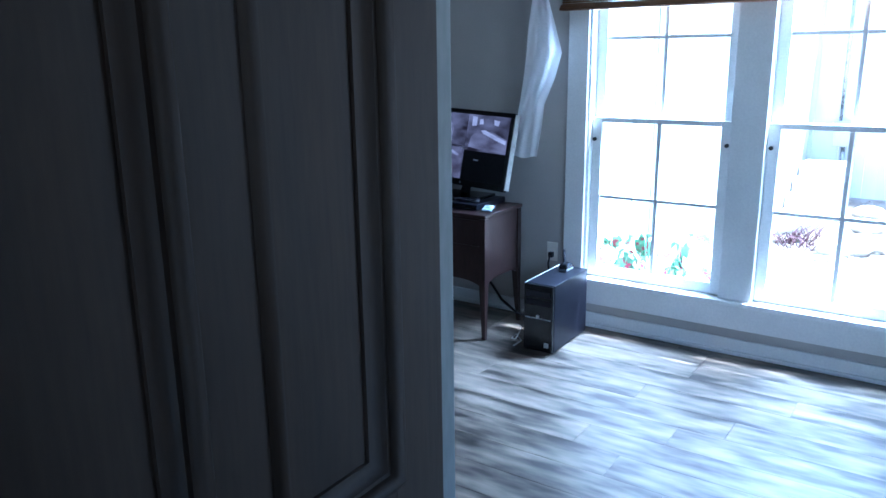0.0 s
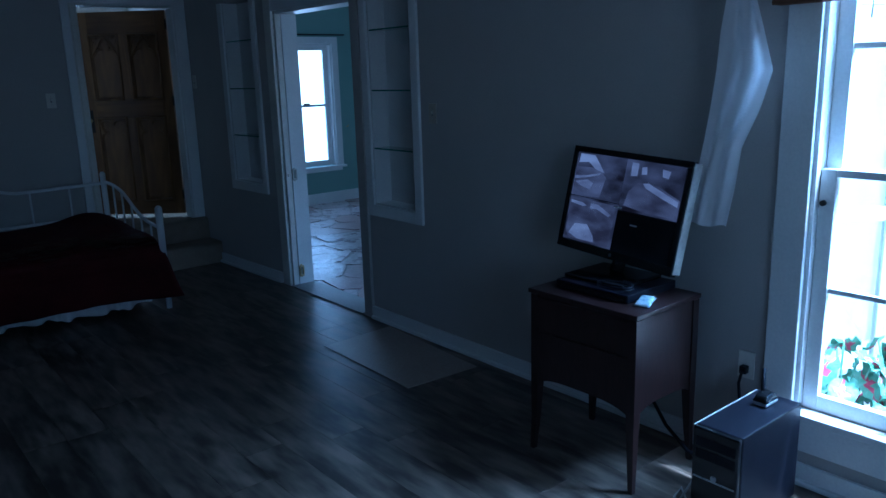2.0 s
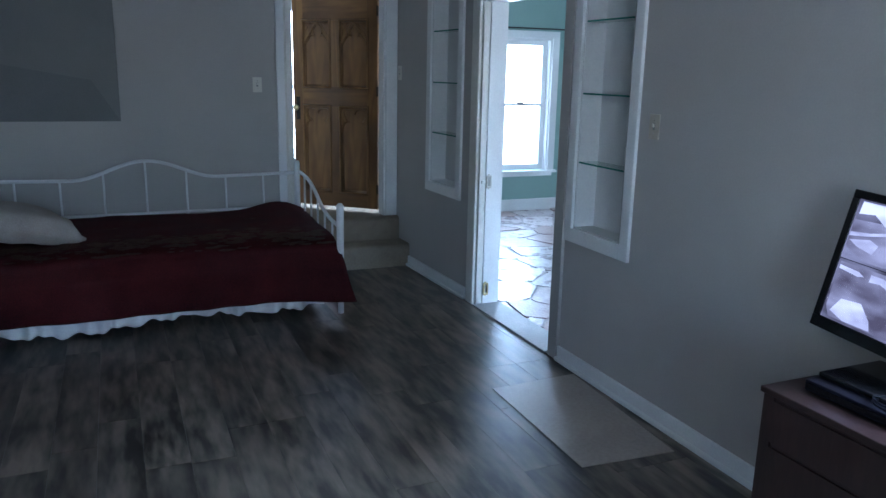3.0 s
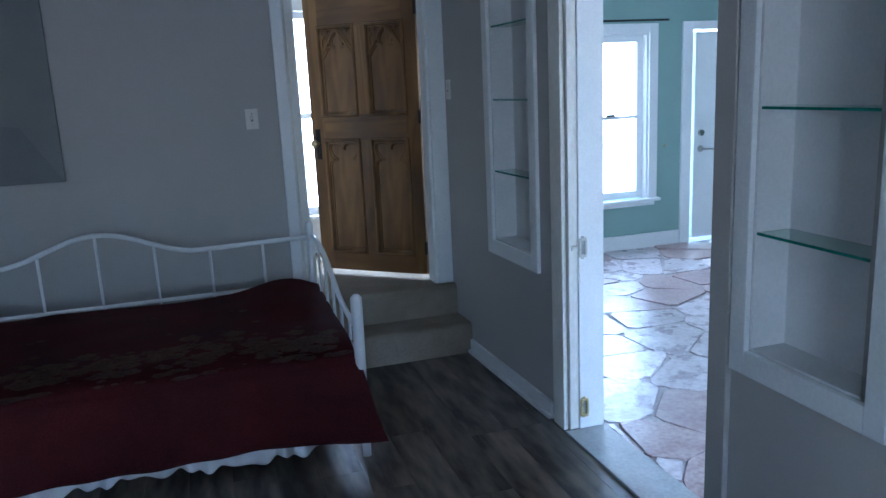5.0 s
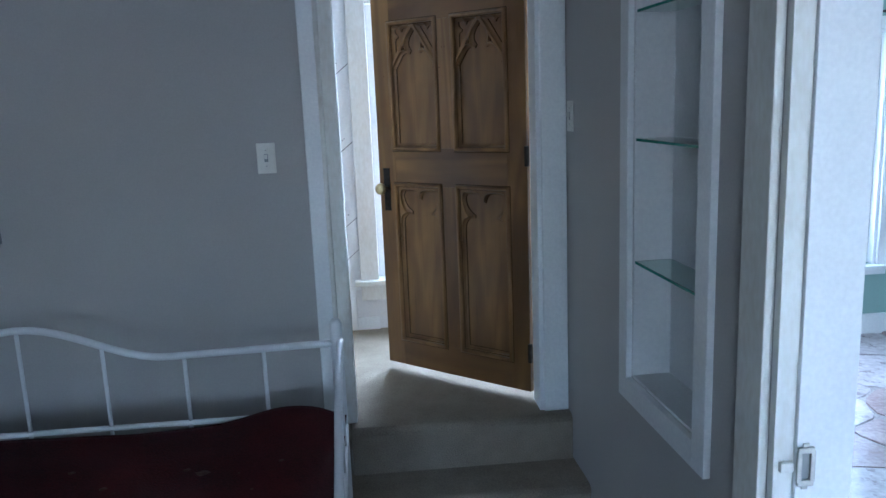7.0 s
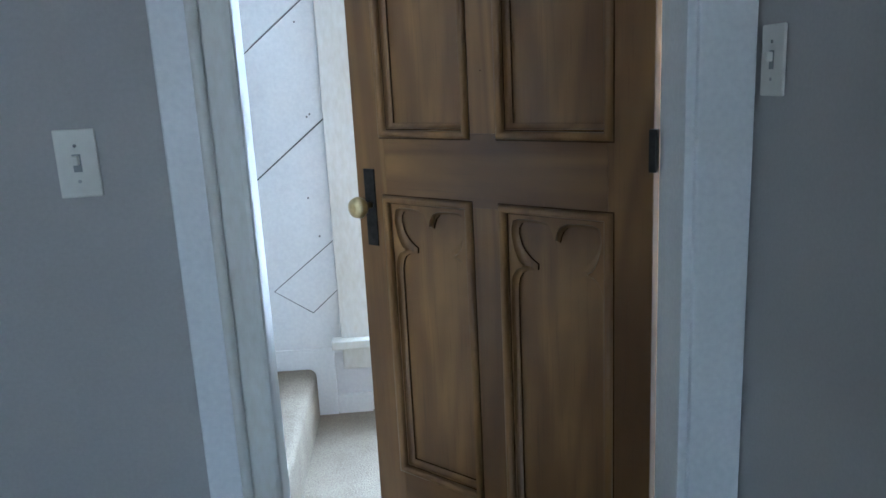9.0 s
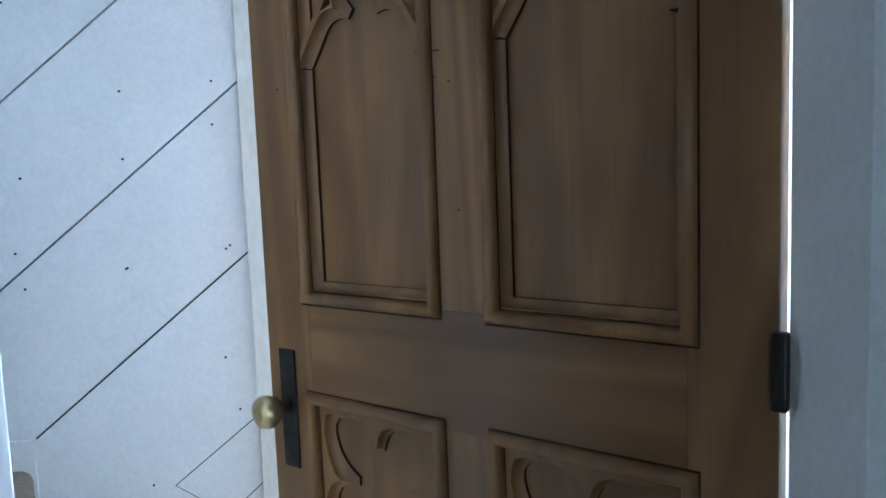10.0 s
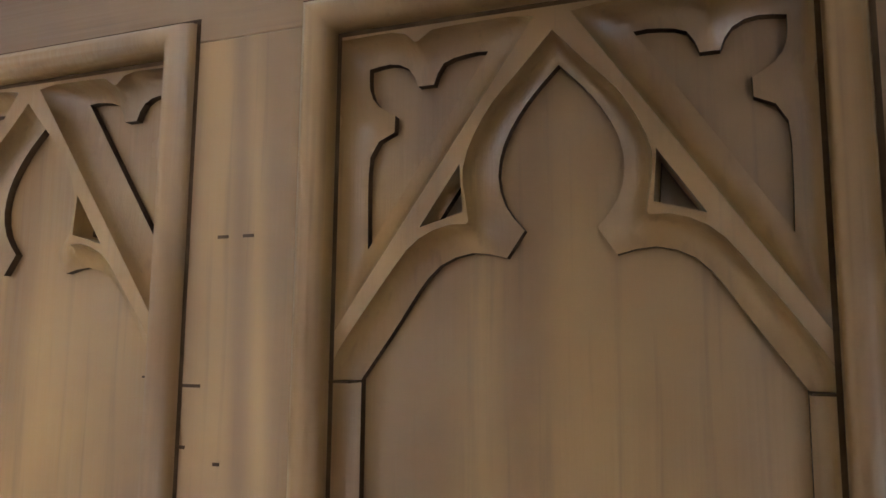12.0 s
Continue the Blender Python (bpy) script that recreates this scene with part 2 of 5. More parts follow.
M_SILL = mat("scuffed_grey_sill_paint", (0.30, 0.31, 0.32), (0.42, 0.43, 0.43), 9.0, 0.5, 0.2, fine=60)
M_GLASSEDGE = mat("green_glass_edge", (0.015, 0.13, 0.10), (0.04, 0.24, 0.19), 9.0, 0.15, 0.0)
M_STONE_RED = mat("rose_brown_flagstone", (0.25, 0.16, 0.15), (0.48, 0.38, 0.37), 6.0, 0.34, 0.5, fine=40, random_tint=0.15)
M_SHELF = glass_mat("green_edge_glass", (0.70, 0.90, 0.84))


# ---- mesh helpers ----
def bm_box(bm, x0, x1, y0, y1, z0, z1, bevel=0.0):
    r = bmesh.ops.create_cube(bm, size=1.0)
    vs = r["verts"]
    for v in vs:
        v.co = Vector(((x0 + x1) / 2 + v.co.x * (x1 - x0), (y0 + y1) / 2 + v.co.y * (y1 - y0), (z0 + z1) / 2 + v.co.z * (z1 - z0)))
    if bevel:
        es = list({e for v in vs for e in v.link_edges})
        bmesh.ops.bevel(bm, geom=es, offset=bevel, segments=2, affect="EDGES", profile=0.6)
    return vs


def box(x0, x1, y0, y1, z0, z1, bevel=0.0):
    bm = bmesh.new()
    bm_box(bm, x0, x1, y0, y1, z0, z1, bevel)
    return bm


def boxes(rows, bevel=0.0):
    bm = bmesh.new()
    for r in rows:
        bm_box(bm, *r, bevel)
    return bm


def bm_tube(bm, pts, radius, seg=8, closed_ends=True):
    """A round bar along a line of points; radius may be one number or one for each point."""
    pts = [Vector(p) for p in pts]
    rings = []
    up = Vector((0, 0, 1))
    for i, p in enumerate(pts):
        d = (pts[min(i + 1, len(pts) - 1)] - pts[max(i - 1, 0)]).normalized()
        a = d.cross(up)
        if a.length < 0.05:
            a = d.cross(Vector((1, 0, 0)))
        a.normalize()
        b = d.cross(a).normalized()
        r = radius[i] if isinstance(radius, (list, tuple)) else radius
        rings.append([bm.verts.new(p + a * math.cos(2 * math.pi * k / seg) * r + b * math.sin(2 * math.pi * k / seg) * r) for k in range(seg)])
    for r0, r1 in zip(rings, rings[1:]):
        for k in range(seg):
            f = bm.faces.new((r0[k], r0[(k + 1) % seg], r1[(k + 1) % seg], r1[k]))
            f.smooth = True
    if closed_ends:
        bm.faces.new(rings[0][::-1])
        bm.faces.new(rings[-1])
    return bm


def tube(pts, radius, seg=8):
    return bm_tube(bmesh.new(), pts, radius, seg)


def lathe(profile, seg=20):
    """A turned body about z from (radius, height) pairs."""
    bm = bmesh.new()
    rings = [[bm.verts.new((r * math.cos(2 * math.pi * k / seg), r * math.sin(2 * math.pi * k / seg), z)) for k in range(seg)] for r, z in profile]
    for r0, r1 in zip(rings, rings[1:]):
        for k in range(seg):
            f = bm.faces.new((r0[k], r0[(k + 1) % seg], r1[(k + 1) % seg], r1[k]))
            f.smooth = True
    bm.faces.new(rings[0][::-1])
    bm.faces.new(rings[-1])
    return bm


def grid_sheet(fn, nu, nv, thickness=0.0):
    """A sheet from fn(u, v) in 0..1, as a closed skin where a thickness is given."""
    bm = bmesh.new()
    g = [[bm.verts.new(fn(i / nu, j / nv)) for j in range(nv + 1)] for i in range(nu + 1)]
    for i in range(nu):
        for j in range(nv):
            f = bm.faces.new((g[i][j], g[i + 1][j], g[i + 1][j + 1], g[i][j + 1]))
            f.smooth = True
    if thickness:
        bmesh.ops.recalc_face_normals(bm, faces=bm.faces)
        bmesh.ops.solidify(bm, geom=list(bm.faces), thickness=thickness)
    return bm


def prism(outline, z0, z1):
    """An upright prism over a flat outline of (x, y)."""
    bm = bmesh.new()
    lo = [bm.verts.new((x, y, z0)) for x, y in outline]
    hi = [bm.verts.new((x, y, z1)) for x, y in outline]
    bm.faces.new(lo[::-1])
    bm.faces.new(hi)
    n = len(outline)
    for i in range(n):
        bm.faces.new((lo[i], lo[(i + 1) % n], hi[(i + 1) % n], hi[i]))
    return bm


def mesh_of(name, bm, material):
    bmesh.ops.recalc_face_normals(bm, faces=bm.faces)
    me = bpy.data.meshes.new(name)
    bm.to_mesh(me)
    bm.free()
    for m in (material if isinstance(material, (list, tuple)) else [material]):
        me.materials.append(m)
    return me


def part(name, bm, material, parent, label="", m=None):
    ob = new(name, mesh_of(name, bm, material))
    ob.parent = parent
    if m is not None:
        ob.matrix_basis = m
    if label:
        ob["label"] = label
    return ob


def solid(name, bm, material, label, category, kind="", group="", m=None):
    ob = new(name, mesh_of(name, bm, material))
    if m is not None:
        ob.matrix_basis = m
    return tagged(ob, label, category, group, kind)


def thing(name, label, category, m=None, group="", kind=""):
    ob = new(name)
    ob.empty_display_size = 0.1
    if m is not None:
        ob.matrix_basis = m
    return tagged(ob, label, category, group, kind)


# ---- the rooms ----
WX = 4.62       # face of the long wall
WB = 4.78       # its back
FY = 7.28       # face of the end wall
H = 2.62        # ceiling
FAR = pose(WX, 5.83, 0, 0, 0, 2.1)   # the last stretch of the long wall stands a little askew

floor = solid("floor", box(1.34, WB, -1.35, 7.1, -0.10, -0.006), M_DIRT, "grey-brown wood-look vinyl plank floor", "floor", "structure")
wall_right = solid("wall_right", boxes([
    (WX, WB, -1.35, 0.07, 0, H), (WX, WB, 0.07, 1.80, 0, 0.30), (WX, WB, 0.07, 1.80, 2.08, H), (WX, WB, 1.80, 4.16, 0, H),
    (WX, WB, 4.16, 4.57, 0, 0.785), (WX, WB, 4.16, 4.57, 2.2, H), (WX + 0.132, WB, 4.16, 4.57, 0.785, 2.2),
    (WX, WB, 4.57, 4.735, 0, H), (WX, WB, 4.735, 5.765, 2.08, H)]), M_WALL,
    "grey painted long wall with windows, niche and doorway", "wall", "structure")
wall_right_far = solid("wall_right_far", boxes([
    (0, 0.16, -0.065, 0.27, 0, H), (0, 0.16, 0.27, 0.735, 0, 0.775), (0, 0.16, 0.27, 0.735, 2.2, H), (0.132, 0.16, 0.27, 0.735, 0.775, 2.2),
    (0, 0.16, 0.735, 3.0, 0, H)]), M_WALL, "grey painted wall with a shelf niche beside the steps", "wall", "structure", m=FAR)
wall_end = solid("wall_end", boxes([(1.44, 3.632, FY, 7.42, 0, H), (3.632, 4.476, FY, 7.42, 2.24, H), (4.476, 4.567, FY, 7.398, 0.38, H)]), M_WALL,
                 "grey painted end wall behind the daybed", "wall", "structure")
wall_left = solid("wall_left", boxes([(1.345, 1.44, 0.60, 7.42, 0, H), (1.345, 1.44, -0.32, 0.60, 2.12, H), (1.345, 1.44, -1.35, -0.32, 0, H)]), M_WALL,
                  "grey painted wall with the entrance doorway", "wall", "structure")
# The opening is added for the unseen window's lamp.
wall_back = solid("wall_back", boxes([(1.44, 1.6, -1.35, -1.22, 0, H), (3.0, WX, -1.35, -1.22, 0, H), (1.6, 3.0, -1.35, -1.22, 0, 0.9), (1.6, 3.0, -1.35, -1.22, 2.2, H)]), M_WALL, "grey painted back wall with an added window opening", "wall", "structure")
ceiling = solid("ceiling", box(1.34, WB, -1.35, 7.42, H, H + 0.1), M_CEIL, "plain white ceiling", "ceiling", "structure")

# the room the walk comes from
ante = thing("anteroom", "plain room before the doorway with an added unseen light opening", "room", kind="structure")
# The opening in the -x wall is added, only to hold the fill lamp.
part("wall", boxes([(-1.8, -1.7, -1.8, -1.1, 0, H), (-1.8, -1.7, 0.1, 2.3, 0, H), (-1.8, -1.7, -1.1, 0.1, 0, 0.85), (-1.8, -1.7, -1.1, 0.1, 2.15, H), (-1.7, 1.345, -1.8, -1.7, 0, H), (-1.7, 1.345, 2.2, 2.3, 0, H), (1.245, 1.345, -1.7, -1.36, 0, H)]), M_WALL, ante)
part("floor", box(-1.8, 1.34, -1.8, 2.3, -0.1, 0.0), M_PLANK, ante)
part("ceiling", box(-1.8, 1.34, -1.8, 2.3, H, H + 0.1), M_CEIL, ante)

# Frame of the window added out of view behind the walk.
ww = thing("added_window", "added unseen window in the back wall, white framed", "window", kind="structure")
part("window_frame", boxes([(1.6, 1.65, -1.27, -1.215, 0.9, 2.2), (2.95, 3.0, -1.27, -1.215, 0.9, 2.2), (1.65, 2.95, -1.27, -1.215, 0.9, 0.95), (1.65, 2.95, -1.27, -1.215, 2.15, 2.2), (2.28, 2.32, -1.26, -1.22, 0.95, 2.15)], 0.003), M_WHITE, ww)

# baseboards
def baseboard(name, rows, m=None, h=0.085):
    bm = bmesh.new()
    for x0, x1, y0, y1 in rows:
        bm_box(bm, x0, x1, y0, y1, 0.0, h, 0.004)
        if x1 - x0 < 0.1:
            bm_box(bm, x0 - 0.018, x0 + 0.001, y0, y1, 0.0, 0.022, 0.007)
    return solid(name, bm, M_WHITE, "white painted baseboard", "baseboard", "structure", m=m)


baseboard("baseboard", [(WX - 0.018, WX, -1.2, 4.64)])
baseboard("baseboard", [(-0.018, 0, 0.08, 1.16)], FAR)
baseboard("baseboard", [(1.44, 3.5, FY - 0.018, FY)])
baseboard("baseboard", [(1.44, 1.456, 0.72, FY - 0.02)])
solid("cable_trim", tube([(WX - 0.024, -1.2, 0.012), (WX - 0.024, 4.64, 0.012)], 0.012, 8), M_WHITE, "white quarter-round trim at the foot of the wall", "trim", "structure")

# doorway trim to the green room
dw = thing("doorway_trim", "white painted doorway lining with old hinge plates", "door frame", kind="structure")
part("casing", box(WX - 0.022, WX, 4.645, 4.735, 0, 2.17, 0.004), M_WALL, dw, "grey painted")
part("casing", box(WX - 0.022, WX, 5.775, 5.885, 0, 2.17, 0.004), M_OLDWHITE, dw)
part("casing", box(WX - 0.022, WX, 4.735, 5.775, 2.08, 2.17, 0.004), M_WHITE, dw)
part("jamb", box(WX, WB + 0.01, 4.735, 4.753, 0.01, 2.06), M_WHITE, dw)
part("jamb", box(WX + 0.045, WB + 0.01, 5.742, 5.765, 0.01, 2.06, 0.002), M_WHITE, dw)
part("stop", box(WX, WX + 0.045, 5.752, 5.775, 0.01, 2.06, 0.002), M_OLDWHITE, dw)
part("head", box(WX, WB + 0.01, 4.755, 5.742, 2.06, 2.08), M_WHITE, dw)
part("threshold", box(WX - 0.03, WB + 0.02, 4.755, 5.742, -0.004, 0.012, 0.003), M_SILL, dw)
for hz, metal, out in ((0.118, M_BRASS, 0.016), (0.880, M_PLATED, 0.008)):
    x0, x1 = WX + 0.044, WX + 0.084
    hp = part("strike_plate", boxes([(x0, x0 + 0.011, 5.742 - out, 5.742, hz - 0.036, hz + 0.036), (x1 - 0.011, x1, 5.742 - out, 5.742, hz - 0.036, hz + 0.036),
                                     (x0 + 0.002, x1 - 0.002, 5.742 - out, 5.742, hz + 0.030, hz + 0.044), (x0 + 0.002, x1 - 0.002, 5.742 - out, 5.742, hz - 0.044, hz - 0.030)], 0.003), metal, dw, "worn metal strike plate")
    part("lug", boxes([(x0 + 0.013, x1 - 0.013, 5.738, 5.742, hz - 0.052, hz - 0.043), (x0 + 0.013, x1 - 0.013, 5.738, 5.742, hz + 0.043, hz + 0.052)], 0.0015), metal, hp)
    part("slot", box(x0 + 0.011, x1 - 0.011, 5.7405, 5.742, hz - 0.030, hz + 0.030), M_GREYTRIM, hp)
part("catch", boxes([(WX + 0.010, WX + 0.040, 5.738, 5.752, 0.868, 0.890)], 0.004), M_OLDWHITE, dw, "small painted catch")


# shelf niches
def niche(y0, y1, yi0, yi1, z0, shelves, m, label):
    t = thing("shelf_niche", label, "niche", m, kind="structure")
    zt = 2.2
    part("frame", boxes([(-0.02, 0, y0, yi0, z0, zt), (-0.02, 0, yi1, y1, z0, zt), (-0.02, 0, yi0, yi1, z0, z0 + 0.075)], 0.003), M_WHITE, t)
    part("back", box(0.122, 0.13, yi0, yi1, z0 + 0.078, zt), M_NICHE, t)
    part("side", box(0.0, 0.122, yi0, yi0 + 0.008, z0 + 0.078, zt), M_NICHE, t)
    part("side", box(0.0, 0.122, yi1 - 0.008, yi1, z0 + 0.078, zt), M_NICHE, t)
    part("bottom", box(0.0, 0.122, yi0 + 0.008, yi1 - 0.008, z0 + 0.0755, z0 + 0.083), M_NICHE, t)
    for z in shelves:
        s = part("glass_shelf", box(0.006, 0.121, yi0 + 0.009, yi1 - 0.009, z - 0.004, z + 0.004, 0.001), M_SHELF, t, "clear glass shelf with a green edge")
        part("front_edge", box(0.0035, 0.0055, yi0 + 0.009, yi1 - 0.009, z - 0.004, z + 0.004), M_GLASSEDGE, t, "polished green glass edge")
        s.visible_shadow = False
    return t


niche(4.065 - 4.6, 4.635 - 4.6, 4.13 - 4.6, 4.57 - 4.6, 0.715, (1.15, 1.511, 1.875), pose(WX, 4.6, 0), "white wall niche with three empty glass shelves beside the doorway")
niche(0.20, 0.80, 0.27, 0.735, 0.705, (1.155, 1.53, 1.90), FAR, "white wall niche with three empty glass shelves beside the steps")

# the double window
win = thing("window_1", "white painted pair of sash windows with muntins", "window", kind="structure")
part("casing", box(WX - 0.022, WX, 1.795, 1.915, 0.30, 2.16, 0.004), M_WHITE, win)
part("casing", box(WX - 0.022, WX, -0.03, 0.075, 0.30, 2.16, 0.004), M_WHITE, win)
part("casing", box(WX - 0.022, WX, 0.075, 1.795, 2.07, 2.16, 0.004), M_WHITE, win)
part("mullion", box(WX - 0.018, WB - 0.02, 0.84, 1.01, 0.30, 2.08, 0.004), M_WHITE, win)
part("window_sill", box(WX - 0.045, WB + 0.03, -0.06, 1.945, 0.268, 0.298, 0.006), M_WHITE, win)
part("apron", box(WX - 0.022, WX, -0.04, 1.925, 0.14, 0.268, 0.004), M_WHITE, win)
for y in (1.78, 0.075):
    part("jamb", box(WX, WB, y, y + 0.02, 0.298, 2.08), M_WHITE, win)
for y0, y1 in ((1.012, 1.778), (0.097, 0.838)):
    yc = (y0 + y1) / 2
    for z0, z1, x, mid in ((0.30, 1.228, 4.652, 0.778), (1.20, 2.08, 4.69, 1.655)):
        s = part("sash", boxes([(x, x + 0.034, y0, y0 + 0.055, z0, z1), (x, x + 0.034, y1 - 0.055, y1, z0, z1),
                                (x, x + 0.034, y0 + 0.055, y1 - 0.055, z0, z0 + (0.062 if z0 < 1 else 0.028)),
                                (x, x + 0.034, y0 + 0.055, y1 - 0.055, z1 - 0.028, z1)], 0.003), M_WHITE, win)
        part("muntin", box(x + 0.004, x + 0.03, yc - 0.011, yc + 0.011, z0 + 0.03, z1 - 0.028, 0.003), M_WHITE, s)
        part("muntin", box(x + 0.005, x + 0.029, y0 + 0.055, y1 - 0.055, mid - 0.010, mid + 0.010, 0.003), M_WHITE, s)
        p = part("pane", box(x + 0.015, x + 0.019, y0 + 0.05, y1 - 0.05, z0 + 0.02, z1 - 0.02), M_GLASS, s)
        p.visible_shadow = False
    for y in (y0 + 0.02, y1 - 0.02):
        part("sash_lock", tube([(4.648, y, 1.105), (4.634, y, 1.105)], 0.011, 8), M_IRON, win, "dark iron sash pin")

# steps and hall floor
steps = thing("carpeted_steps", "two carpeted steps up to the landing door", "steps", kind="structure")


def carpet_block(x0, x1, y0, y1, z0, z1):
    bm = box(x0, x1, y0, y1, z0, z1)
    es = [e for e in bm.edges if all(abs(v.co.z - z1) < 1e-4 and abs(v.co.y - y0) < 1e-4 for v in e.verts)]
    bmesh.ops.bevel(bm, geom=es, offset=0.028, segments=5, affect="EDGES", profile=0.5)
    for f in bm.faces:
        f.smooth = len(f.verts) == 4 and f.calc_area() < 0.02
    return bm


part("step", carpet_block(3.52, 4.575, 6.965, 7.30, 0.0, 0.188), M_CARPET, steps)
part("step", carpet_block(3.66, 4.566, 7.205, 7.42, 0.0, 0.380), M_CARPET, steps)
part("step_side", box(3.52, 3.655, 7.205, 7.275, 0.0, 0.380), M_CARPET, steps)
hall_floor = solid("hall_floor", box(2.2, 5.4, 7.42, 8.62, 0.2, 0.380), M_CARPET, "beige carpeted stair landing", "floor", "structure")

# trim of the carved door's opening
gt = thing("landing_door_trim", "white painted casing round the carved door", "door frame", kind="structure")
part("casing", box(3.555, 3.617, FY - 0.024, FY, 0.0, 2.33, 0.004), M_WHITE, gt)
part("casing", box(4.462, 4.563, FY - 0.022, FY, 0.382, 2.33, 0.004), M_WHITE, gt)
part("casing", box(3.617, 4.462, FY - 0.024, FY, 2.235, 2.33, 0.004), M_WHITE, gt)
part("jamb", box(3.626, 3.685, FY - 0.008, 7.36, 0.382, 2.235, 0.010), M_OLDWHITE, gt)
part("bead", tube([(3.622, FY - 0.014, 0.39), (3.622, FY - 0.014, 2.235)], 0.012, 8), M_OLDWHITE, gt)
part("jamb", box(4.445, 4.476, FY - 0.010, 7.398, 0.382, 2.235, 0.002), M_WHITE, gt)
part("head", box(3.664, 4.455, FY, 7.40, 2.222, 2.24), M_WHITE, gt)

# trim of the entrance doorway
et = thing("entrance_trim", "white painted entrance door lining", "door frame", kind="structure")
# This jamb is a darker grey than the white rest of the lining.
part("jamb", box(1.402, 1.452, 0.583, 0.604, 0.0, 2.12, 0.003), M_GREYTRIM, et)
part("jamb", box(1.345, 1.452, -0.325, -0.30, 0.0, 2.12, 0.003), M_WHITE, et)
part("head", box(1.345, 1.452, -0.30, 0.583, 2.09, 2.12), M_WHITE, et)
part("casing", box(1.44, 1.452, 0.604, 0.70, 0.0, 2.2, 0.004), M_WHITE, et)
part("casing", box(1.44, 1.452, -0.42, -0.325, 0.0, 2.2, 0.004), M_WHITE, et)

# stair hall behind the carved door
hall = thing("stair_hall", "white stair hall shell", "room", kind="structure")
part("wall", boxes([(1.9, 3.80, 8.62, 8.76, 0.2, 3.2), (4.50, 5.5, 8.62, 8.76, 0.2, 3.2), (3.80, 4.50, 8.62, 8.76, 0.2, 0.68), (3.80, 4.50, 8.62, 8.76, 2.2, 3.2),
                    (1.9, 2.0, 7.42, 8.62, 0.2, 3.2), (5.4, 5.5, 7.42, 8.62, 0.2, 3.2), (4.58, 4.70, 7.43, 8.62, 0.38, 3.2)]), M_NICHE, hall)
part("ceiling", box(1.9, 5.5, 7.42, 8.76, 3.2, 3.3), M_CEIL, hall)
part("header", box(1.9, 5.5, 7.40, 7.42, H, 3.2), M_NICHE, hall)
hw = thing("window_2", "white painted hall window with a worn sill", "window", kind="structure")
part("casing", box(3.694, 3.80, 8.588, 8.62, 0.68, 2.32, 0.004), M_OLDWHITE, hw, "chipped white paint")
part("casing", box(4.50, 4.575, 8.588, 8.62, 0.68, 2.32, 0.004), M_OLDWHITE, hw)
part("casing", box(3.80, 4.50, 8.588, 8.62, 2.2, 2.32, 0.004), M_OLDWHITE, hw)
part("window_sill", box(3.662, 4.575, 8.55, 8.63, 0.648, 0.68, 0.005), M_OLDWHITE, hw)
part("apron", box(3.694, 4.56, 8.60, 8.62, 0.555, 0.648, 0.004), M_OLDWHITE, hw)
part("window_frame", boxes([(3.80, 3.85, 8.66, 8.70, 0.68, 2.2), (4.45, 4.50, 8.66, 8.70, 0.68, 2.2), (3.85, 4.45, 8.66, 8.70, 0.68, 0.74), (3.85, 4.45, 8.66, 8.70, 1.42, 1.46), (3.85, 4.45, 8.66, 8.70, 2.15, 2.2)], 0.003), M_WHITE, hw)
p = part("pane", box(3.85, 4.45, 8.678, 8.682, 0.74, 2.15), M_GLASS, hw)
p.visible_shadow = False
stair = thing("carpeted_stair", "beige carpeted stair rising from the landing", "stairs", kind="structure")
for i in range(6):
    x1 = 3.592 - 0.235 * i
    bm = box(x1 - 0.30, x1, 7.43, 8.598, 0.38, 0.38 + 0.185 * (i + 1))
    es = [e for e in bm.edges if all(abs(v.co.x - x1) < 1e-4 and v.co.z > 0.4 for v in e.verts)]
    bmesh.ops.bevel(bm, geom=es, offset=0.03, segments=5, affect="EDGES", profile=0.5)
    part("step", bm, M_CARPET, stair)
skirt = thing("stair_skirting", "white painted stepped skirting board", "baseboard", kind="structure")
part("board", box(3.664, 3.79, 8.603, 8.619, 0.38, 0.455, 0.002), M_WHITE, skirt)
for i in range(5):
    x1 = 3.662 if i == 0 else 3.600 - 0.235 * i
    part("board", box(3.365 - 0.235 * i, x1, 8.600, 8.619, 0.38, 0.642 + 0.185 * i, 0.002), M_WHITE, skirt)

# green room
gr = thing("green_room", "sage green painted sunroom shell", "room", kind="structure")
GY = 9.05
part("wall", boxes([(WB, 6.24, GY, GY + 0.15, -0.1, 2.75), (6.24, 7.13, GY, GY + 0.15, -0.1, 0.47), (6.24, 7.13, GY, GY + 0.15, 2.02, 2.75), (7.13, 7.60, GY, GY + 0.15, -0.1, 2.75),
                    (7.60, 8.45, GY, GY + 0.15, 2.03, 2.75), (8.45, 9.3, GY, GY + 0.15, -0.1, 2.75), (9.3, 9.45, 2.55, GY + 0.15, -0.1, 2.75)]), M_GREEN, gr)
part("wall", boxes([(WB + 0.001, WB + 0.012, 2.56, 4.65, 0, 2.75), (WB + 0.001, WB + 0.012, 5.86, 8.8, 0, 2.75)]), M_GREEN, gr)
part("wall", boxes([(WB, 5.45, 2.40, 2.55, -0.2, 2.9), (5.45, 6.05, 2.40, 2.55, 2.1, 2.9), (6.05, 9.45, 2.40, 2.55, -0.2, 2.9)]), M_STUCCO, gr, "pale exterior stucco")
part("ceiling", box(WB, 9.45, 2.40, GY + 0.15, 2.75, 2.9), M_CEIL, gr)
